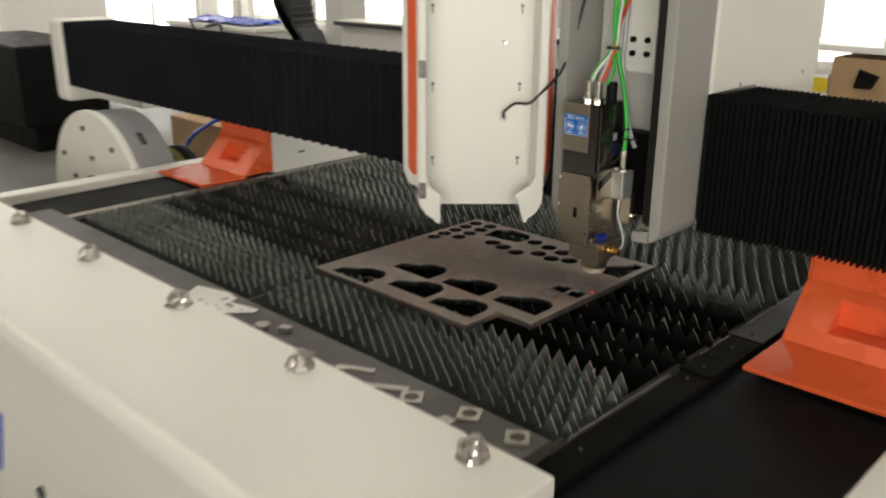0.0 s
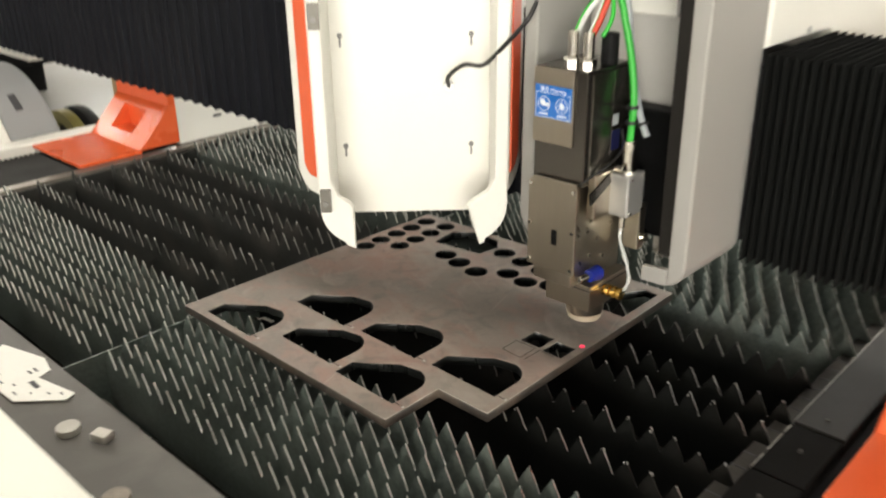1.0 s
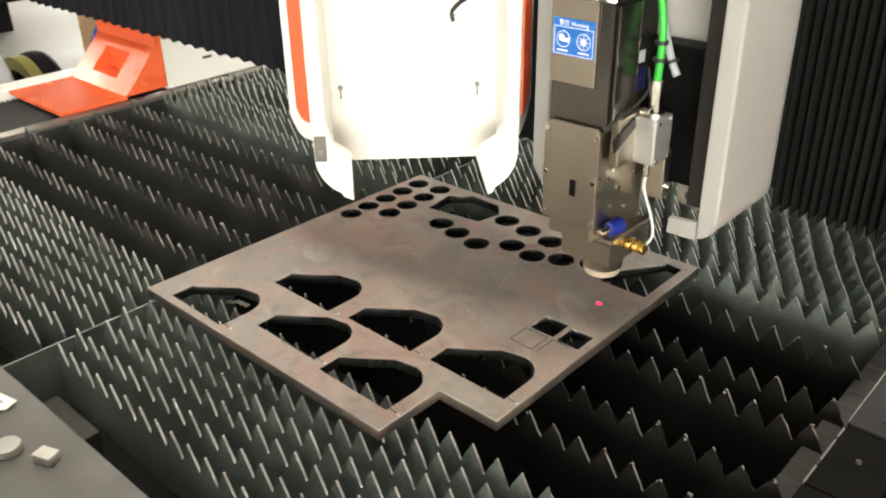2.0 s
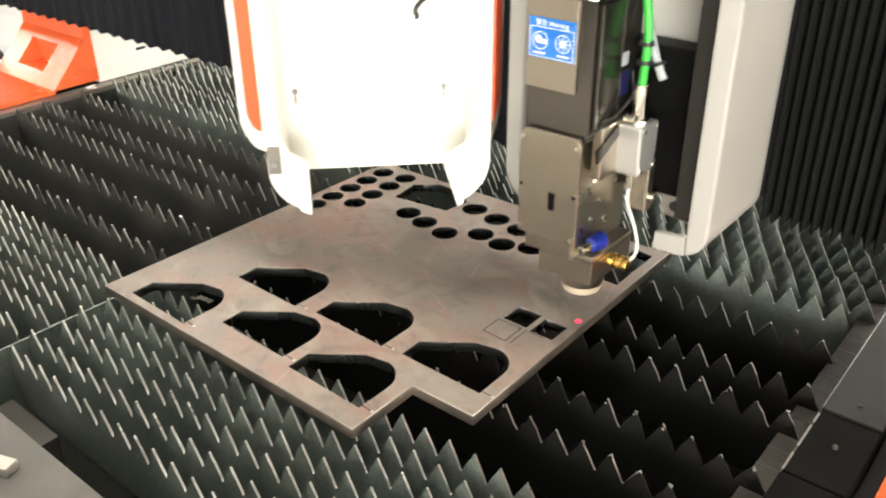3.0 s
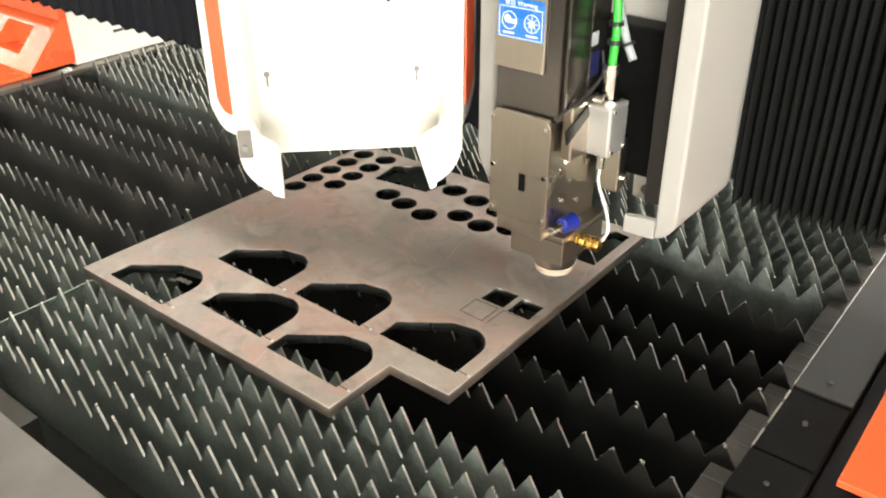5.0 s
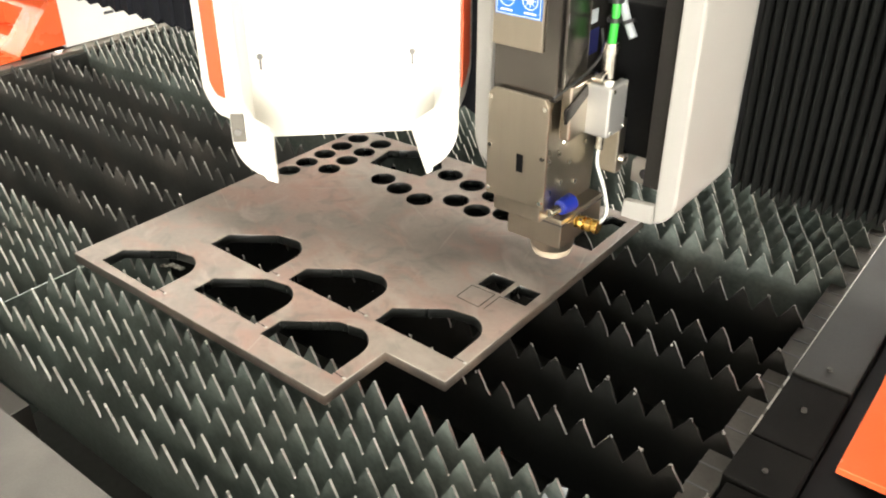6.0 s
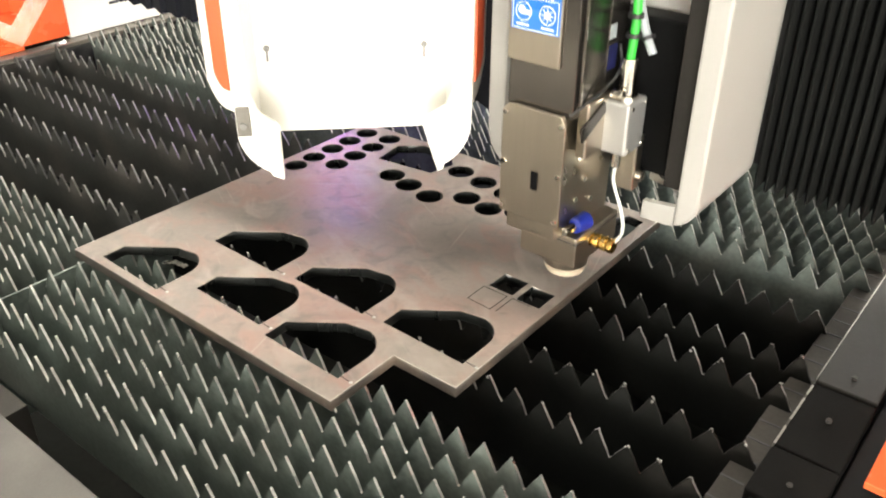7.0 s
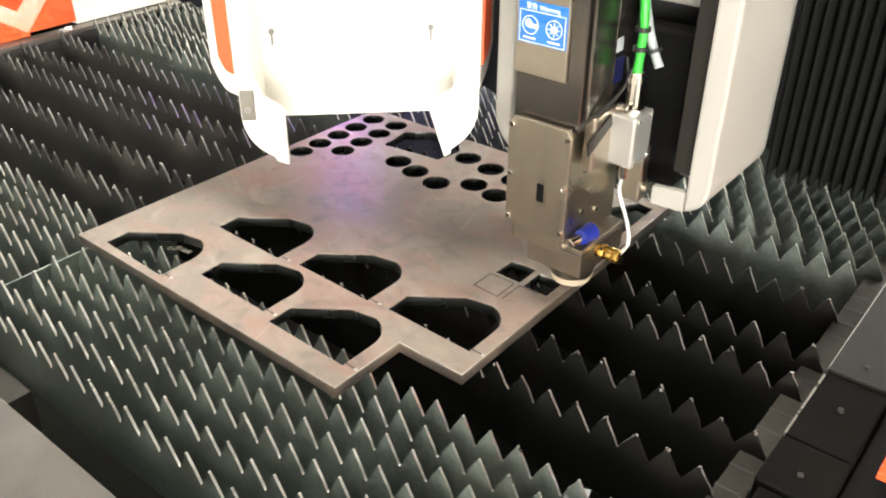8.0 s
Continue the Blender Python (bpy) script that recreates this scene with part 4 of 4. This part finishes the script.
part("gas_fitting", cyl((-0.850, 1.333, 1.012), (-0.822, 1.333, 1.012), 0.0058, n=6), "brass", head, "brass gas fitting")
for x in (-0.847, -0.838, -0.830, -0.822):
    part("gas_fitting", cyl((x, 1.333, 1.012), (x + 0.0055, 1.333, 1.012), 0.0078, n=12, bevel=0.0008), "brass", head)
part("sensor_lead", sweep([(-0.831, 1.345, 1.117), (-0.831, 1.344, 1.095), (-0.830, 1.342, 1.078), (-0.817, 1.340, 1.05), (-0.812, 1.338, 1.028), (-0.820, 1.335, 1.013)], 0.0018), "clear", head, "white sensor lead", True)
part("lead_plug", cyl((-0.831, 1.345, 1.117), (-0.831, 1.344, 1.094), 0.0042, n=12), "chrome", head)
part("side_bracket", box(-0.848, 1.375, 1.055, -0.825, 1.39, 1.115, 0.002), "polished", head, "polished side bracket")
part("eye_nut", ring((-0.8245, 1.3825, 1.072), (1, 0, 0), 0.003, 0.0065, 0.006, 14), "chrome", head)

# ---- offcuts and caps on the ledge and cover ----
LEDGE, COVER = 0.905, 0.94


def foil_cap(x, y, seed):
    rnd = random.Random(seed)
    bm = bmesh.new()
    bmesh.ops.create_icosphere(bm, subdivisions=3, radius=1)
    for v in bm.verts:
        n = v.co.normalized()
        crease = noise.noise(n * 3.1 + Vector((seed, 0, 0))) * 0.22 + abs(noise.noise(n * 7 + Vector((0, seed, 0)))) * 0.16
        k = 1 + crease - 0.05
        z = max(n.z, -0.30)
        flare = 1.18 if n.z < -0.1 else 1.0
        v.co = Vector((x + n.x * 0.020 * k * flare, y + n.y * 0.020 * k * flare, COVER + 0.007 + z * 0.0225 * k))
        v.co.z = max(v.co.z, COVER)
    ob = part("foil_cap", bm, "foil", None)
    return tagged(ob, "crumpled silver foil cap over a bolt on the white cover", "bolt cap", "foil caps on the front cover")


for k, x in enumerate((-2.040, -1.686, -1.331, -0.976, -0.622)):
    foil_cap(x, 0.7065, 3 + k * 5)


def offcut(name, outlines, thick, label, material="scrap", z=LEDGE, m=None):
    bm = sheet(outlines, z, z + thick, 0.0003)
    if m:
        bmesh.ops.transform(bm, matrix=m, verts=bm.verts)
    return tagged(part(name, bm, material, None), label, "metal offcut", "offcuts on the ledge")


def turned(pts, x, y, deg):
    c, s = math.cos(radians(deg)), math.sin(radians(deg))
    return [(x + c * a - s * b, y + s * a + c * b) for a, b in pts]


def square(w, h):
    return [(-w / 2, -h / 2), (w / 2, -h / 2), (w / 2, h / 2), (-w / 2, h / 2)]


# papers lying on one another
paper = tagged(part("paper_sheet", sheet([[(-1.4707, 0.8251), (-1.3918, 0.848), (-1.3566, 0.8404), (-1.349, 0.8213), (-1.3756, 0.7757), (-1.4327, 0.7614)]], LEDGE, LEDGE + 0.0015, 0.0002), "paper", None), "torn white printed paper on the dark ledge", "paper")
for a, b, c, d in ((-1.3756, 0.8251, 0.012, 0.003), (-1.3737, 0.8175, 0.01, 0.003), (-1.4042, 0.7852, 0.02, 0.005)):
    part("print_bar", box(a, b, LEDGE + 0.0016, a + c, b + d, LEDGE + 0.0019), "ink", paper)
card = tagged(part("paper_card", sheet([[(-1.3614, 0.8166), (-1.2758, 0.8356), (-1.2691, 0.8213), (-1.3138, 0.7757), (-1.4042, 0.7719)]], LEDGE + 0.0016, LEDGE + 0.0034, 0.0002), "paper", None), "white printed card lying on a torn paper", "paper")
for a, b, c in ((-1.372, 0.782, 0.009), (-1.353, 0.7905, 0.006), (-1.335, 0.783, 0.011), (-1.318, 0.797, 0.005), (-1.302, 0.812, 0.008), (-1.290, 0.8225, 0.007)):
    part("print_bar", box(a, b, LEDGE + 0.0035, a + c, b + 0.0018, LEDGE + 0.0038), "ink", card)
part("print_bar", box(-1.3423, 0.8061, LEDGE + 0.0035, -1.3205, 0.8128, LEDGE + 0.0038), "ink", card)
tagged(part("round_slug", cyl((-1.205, 0.795, LEDGE), (-1.205, 0.795, LEDGE + 0.009), 0.0135, n=28, bevel=0.0008), "scrap", None), "round bright steel slug on the dark ledge", "metal slug", "offcuts on the ledge")
tagged(part("round_slug", cyl((-1.048, 0.773, LEDGE), (-1.048, 0.773, LEDGE + 0.010), 0.0145, n=28, bevel=0.0008), "worn_rim", None), "round brown-tinted steel slug on the dark ledge", "metal slug", "offcuts on the ledge")
offcut("square_slug", [turned(square(0.021, 0.015), -1.163, 0.815, 20)], 0.010, "small square steel slug on the dark ledge")
offcut("hook_offcut", [[(-0.997, 0.771), (-0.977, 0.783), (-0.968, 0.799), (-0.929, 0.815), (-0.938, 0.826), (-0.993, 0.796)]], 0.003, "hook-shaped bright steel offcut on the dark ledge")
offcut("strip_offcut", [[(-0.925, 0.777), (-0.917, 0.768), (-0.847, 0.811), (-0.855, 0.821)]], 0.003, "narrow bright steel strip on the dark ledge")
for x, y, a in ((-0.830, 0.802, 38), (-0.734, 0.826, 30), (-0.643, 0.824, 36)):
    offcut("ring_offcut", [turned(square(0.034, 0.036), x, y, a), disc(x, y, 0.0112)], 0.003, "square steel offcut with a round hole on the ledge")
offcut("chip_offcut", [turned([(-0.014, -0.008), (0.012, -0.01), (0.016, 0.004), (-0.006, 0.01)], -0.748, 0.790, 15)], 0.003, "small steel chip on the dark ledge")
tagged(part("pale_offcut", prism([(-0.010, 0), (0.012, 0.004), (0.009, 0.038), (-0.009, 0.034)], Matrix.Translation((-0.724, 1.100, 0.849)) @ pose(0, 0, 0, -28, 14, 20) @ XZ, 0.002), "hose", None), "pale scrap wedged between two steel slats", "metal offcut")

chip = bmesh.new()
for k in range(5):
    a, b = 0.006 * k, 0.006 * (k + 1)
    box(-1.3105 + a, 1.1215 + 0.4 * a, 0.8850 + 0.0016 * (2 - abs(k - 2)), -1.3105 + b, 1.1265 + 0.4 * b, 0.8866 + 0.0016 * (2 - abs(k - 2)), bm=chip)
tagged(part("curled_chip", chip, "scrap", None), "small curled bright chip caught on the slats", "metal chip")

# ---- tube chuck beside the bed ----
chuck = thing("tube_chuck", (-2.82, 1.5, 0), "white round tube chuck with bolts, beside the bed", "tube chuck")
part("drum", cyl((-2.82, 1.262, 0.715), (-2.82, 1.395, 0.715), 0.322, n=64, bevel=0.01), "drum", chuck, "light grey drum")
part("face_plate", cyl((-2.82, 1.236, 0.715), (-2.82, 1.262, 0.715), 0.330, n=64, bevel=0.006), "shell", chuck, "white face plate")
for r, n, o in ((0.27, 8, 10), (0.17, 6, 30)):
    for k in range(n):
        a = radians(o + 360 * k / n)
        p = Vector((-2.82 + r * math.cos(a), 1.236, 0.715 + r * math.sin(a)))
        part("bolt", cyl(p, p + Vector((0, -0.006, 0)), 0.009, n=10), "dark", chuck)
part("bore", cyl((-2.82, 1.236, 0.715), (-2.82, 1.231, 0.715), 0.11, n=40), "ink", chuck, "dark bore")
bm = box(-0.003, -0.009, -0.026, 0.0, 0.009, 0.026)
bmesh.ops.transform(bm, matrix=Matrix.Translation((-2.82, 1.318, 0.715)) @ pose(0, 0, 0, 0, -52, 0) @ Matrix.Translation((0.3245, 0, 0)), verts=bm.verts)
part("drum_slot", bm, "ink", chuck)
part("pedestal", box(-3.05, 1.3, 0.0, -2.60, 1.6, 0.45, 0.01), "grey_paint", chuck)
wheel = part("drive_wheel", cyl((-2.85, 1.545, 0.72), (-2.85, 1.60, 0.72), 0.155, n=40, bevel=0.015), "black", chuck, "black drive wheel")
part("wheel_rim", ring((-2.85, 1.512, 0.72), (0, 1, 0), 0.115, 0.150, 0.032, 36), "olive", wheel, "olive-yellow wheel rim")
part("wheel_axle", cyl((-2.85, 1.395, 0.72), (-2.85, 1.55, 0.72), 0.05, n=24), "dark", wheel)


# ---- things further off ----
cab = thing("machine_cabinet", (-6.8, 2.9, 0), "black sheet-metal machine cabinet", "machine cabinet")
part("cabinet_body", box(-8.6, 2.6, 0.22, -7.05, 3.3, 0.86, 0.02), "black", cab)
part("cabinet_foot", box(-8.5, 2.7, 0, -7.15, 3.2, 0.22, 0.01), "black", cab)
tagged(part("cardboard_carton", box(-4.78, 2.6, 0.0, -4.22, 3.05, 0.62, 0.006), "carton", None), "brown cardboard carton on the workshop floor", "carton")
tagged(part("hose_loop", sweep([(-4.62, 2.55, 0.02), (-4.55, 2.54, 0.42), (-4.35, 2.56, 0.60), (-4.1, 2.6, 0.63), (-4.05, 2.7, 0.02)], 0.012), "bluebag", None, smooth=True), "thin blue air hose lying over a carton", "air hose")


def work_table(x0, x1, y0, y1, z, label):
    t = thing("work_table", ((x0 + x1) / 2, (y0 + y1) / 2, 0), label, "table", "work tables by the windows")
    part("tabletop", box(x0, y0, z - 0.04, x1, y1, z, 0.004), "shell", t)
    part("apron", box(x0 + 0.03, y0 + 0.03, z - 0.42, x1 - 0.03, y1 - 0.03, z - 0.045, 0.004), "wall", t)
    for x in (x0 + 0.05, x1 - 0.05):
        for y in (y0 + 0.05, y1 - 0.05):
            part("leg", box(x - 0.025, y - 0.025, 0, x + 0.025, y + 0.025, z - 0.42), "alu", t)
    return t


work_table(-8.75, -7.05, 4.8, 5.5, 0.885, "white work table with blue sheeting, by the windows")
bm = bmesh.new()
bmesh.ops.create_grid(bm, x_segments=24, y_segments=10, size=1)
for v in bm.verts:
    v.co = Vector((-7.85 + v.co.x * 0.62, 5.1 + v.co.y * 0.24, 0.905 + 0.06 * abs(noise.noise(Vector((v.co.x * 4, v.co.y * 3, 2))))))
bmesh.ops.solidify(bm, geom=bm.faces, thickness=0.006)
tagged(part("plastic_sheeting", bm, "bluebag", None), "crumpled blue plastic sheeting on a white work table", "sheeting")
tagged(part("looped_cable", sweep([(-8.2, 4.78, 0.93), (-8.05, 4.76, 0.80), (-7.85, 4.76, 0.72), (-7.6, 4.76, 0.82), (-7.65, 4.77, 0.90), (-7.9, 4.78, 0.86)], 0.014), "cable", None, smooth=True), "black cable looped over the table's edge", "cable")
work_table(-6.35, -3.6, 5.2, 6.0, 0.985, "white work bench with a dark edge, by the windows")
tagged(part("dark_keyboard", box(-6.35, 5.17, 0.94, -3.7, 5.198, 0.975, 0.004), "dark", None), "dark edge rail along a white work bench", "edge rail")
mon = thing("desk_monitor", (-5.3, 5.5, 0.985), "dark monitor and cables on a white bench", "monitor")
part("screen", box(-5.6, 5.48, 1.08, -5.0, 5.51, 1.42, 0.006), "dark", mon)
part("stand", box(-5.33, 5.49, 0.985, -5.27, 5.52, 1.09), "dark", mon)
part("stand_foot", box(-5.42, 5.42, 0.985, -5.18, 5.58, 0.998), "dark", mon)
# black cable chain arching up from the beam's end
chain = thing("cable_chain", (-5.3, 3.9, 0), "black plastic cable chain hanging in a wide arc", "cable chain")
for k in range(26):
    a = radians(-60 + 125 * k / 25)
    x, z = -4.78 - 0.45 * math.cos(a), 1.30 + 0.45 * math.sin(a)
    bm = box(-0.13, -0.10, -0.033, 0.075, 0.10, 0.033, 0.006)
    bmesh.ops.transform(bm, matrix=pose(x, 3.9, z, 0, 90 - math.degrees(a) - 90, 0), verts=bm.verts)
    part("chain_link", bm, "dark", chain)
part("chain_post", box(-4.70, 3.85, 0.0, -4.55, 3.95, 0.92, 0.004), "dark", chain)
tagged(part("wall_pillar", box(-7.02, 5.6, 0, -6.72, 5.9, CEILING, 0.01), "grey_paint", None), "grey workshop pillar between the windows", "pillar")
shelf = thing("storage_shelf", (-1.5, 5.2, 0), "white storage shelf with cartons", "shelf")
for z in (0.45, 1.055, 1.5):
    part("shelf_board", box(-2.1, 5.0, z, 0.6, 5.5, z + 0.035, 0.003), "shell", shelf)
for x in (-2.08, -0.75, 0.58):
    part("upright", box(x - 0.02, 5.0, 0, x + 0.02, 5.5, 1.53), "shell", shelf)
for x0, x1, z, h, m, lab in ((-1.80, -1.20, 0.486, 0.54, "carton", "brown cardboard carton on a white shelf"), (-1.15, -0.8, 0.486, 0.40, "carton", "brown cardboard carton on a white shelf"), (-1.96, -1.81, 0.486, 0.44, "paper", "white and yellow printed box on a shelf"), (-1.55, -1.2, 1.091, 0.2, "paper", "white box on a shelf"), (-0.6, 0.2, 0.486, 0.4, "carton", "brown cardboard carton on a white shelf")):
    c = tagged(part("carton_box", box(x0, 5.02, z, x1, 5.4, z + h, 0.004), m, None), lab, "carton", "cartons on the shelf")
    if m == "paper" and z < 1:
        part("colour_band", box(x0 - 0.002, 5.016, z + 0.34, x1 + 0.002, 5.019, z + 0.42), "yellow", c)
tagged(part("dark_tape_dispenser", prism([(-1.66, 0.87), (-1.57, 0.87), (-1.54, 0.94), (-1.64, 0.97)], Matrix.Translation((0, 4.98, 0)) @ XZ, 0.035), "black", None), "small black wedge hung before the cartons", "tool")

spot = thing("pointer_spot", (-0.878, 1.346, TOP), "small red pointer light spot on the steel sheet", "light spot")
part("spot", cyl((-0.878, 1.346, TOP + 0.0002), (-0.878, 1.346, TOP + 0.0008), 0.0036, 0.003, n=16), "dot", spot)


# added glowing ball, out of view, that casts a violet tint on the sheet
violet_ball = thing("violet_fill", (-1.445, 1.565, 1.15), "unseen violet light ball added under the gantry beam", "laser light")
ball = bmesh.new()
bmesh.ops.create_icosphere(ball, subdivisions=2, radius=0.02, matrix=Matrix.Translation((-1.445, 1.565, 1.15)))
part("glow_ball", ball, "violet", violet_ball, "small violet ball of light", True)


# ---- moving things ----
def motions():
    # along x, along y of the traced contour, from the rest point
    trace = [(0.0, 0, 0), (0.5, 0, 0), (1.0, 0, 0), (1.1, -0.004, 0), (1.3, -0.026, 0.001), (1.5, -0.041, 0.001), (1.6, -0.045, 0.018), (1.75, -0.045, 0.048), (1.95, -0.043, 0.058), (2.3, -0.02, 0.058), (2.6, -0.001, 0.058), (2.75, 0, 0.057), (2.8, 0, 0.052), (2.9, 0, 0.03), (3.0, 0, 0.008), (3.15, 0, 0.001), (3.4, 0, 0), (8.0, 0, 0)]
    drop = [(0.0, 0), (4.7, 0), (5.4, 0.007), (6.5, 0.007), (6.8, 0.001), (7.0, -0.014), (7.2, -0.030), (7.4, -0.041), (7.5, -0.043), (8.0, -0.043)]
    times = sorted({t for t, *_ in trace} | {t for t, _ in drop})

    def along(rows, t, k):
        ts = [r[0] for r in rows]
        return float(np.interp(t, ts, [r[k] for r in rows]))

    gx, gy, gz = ORG[gantry.name]
    walk(gantry, [(t, pose(gx, gy + y, gz)) for t, _, y in trace])
    hx, hy, hz = ORG[housing.name]
    walk(housing, [(t, pose(hx + x, hy + y, hz)) for t, x, y in trace])
    sx, sy, sz = ORG[spot.name]
    walk(spot, [(t, pose(sx + x, sy + y, sz)) for t, x, y in trace[:-1]] + [(4.8, pose(sx, sy, sz)), (5.3, pose(sx, sy, sz - 0.008)), (8.0, pose(sx, sy, sz - 0.008))])
    # the added ball stays inside the beam until 6.8 s, then drops below
    fx, fy, fz = ORG[violet_ball.name]
    walk(violet_ball, [(t, pose(fx, fy, fz - d)) for t, d in ((0.0, 0), (6.8, 0), (6.95, 0.15), (8.0, 0.15))])
    cx, cy, cz = ORG[head.name]
    walk(head, [(t, pose(cx + along(trace, t, 1), cy + along(trace, t, 2), cz + along(drop, t, 1))) for t in times])


motions()
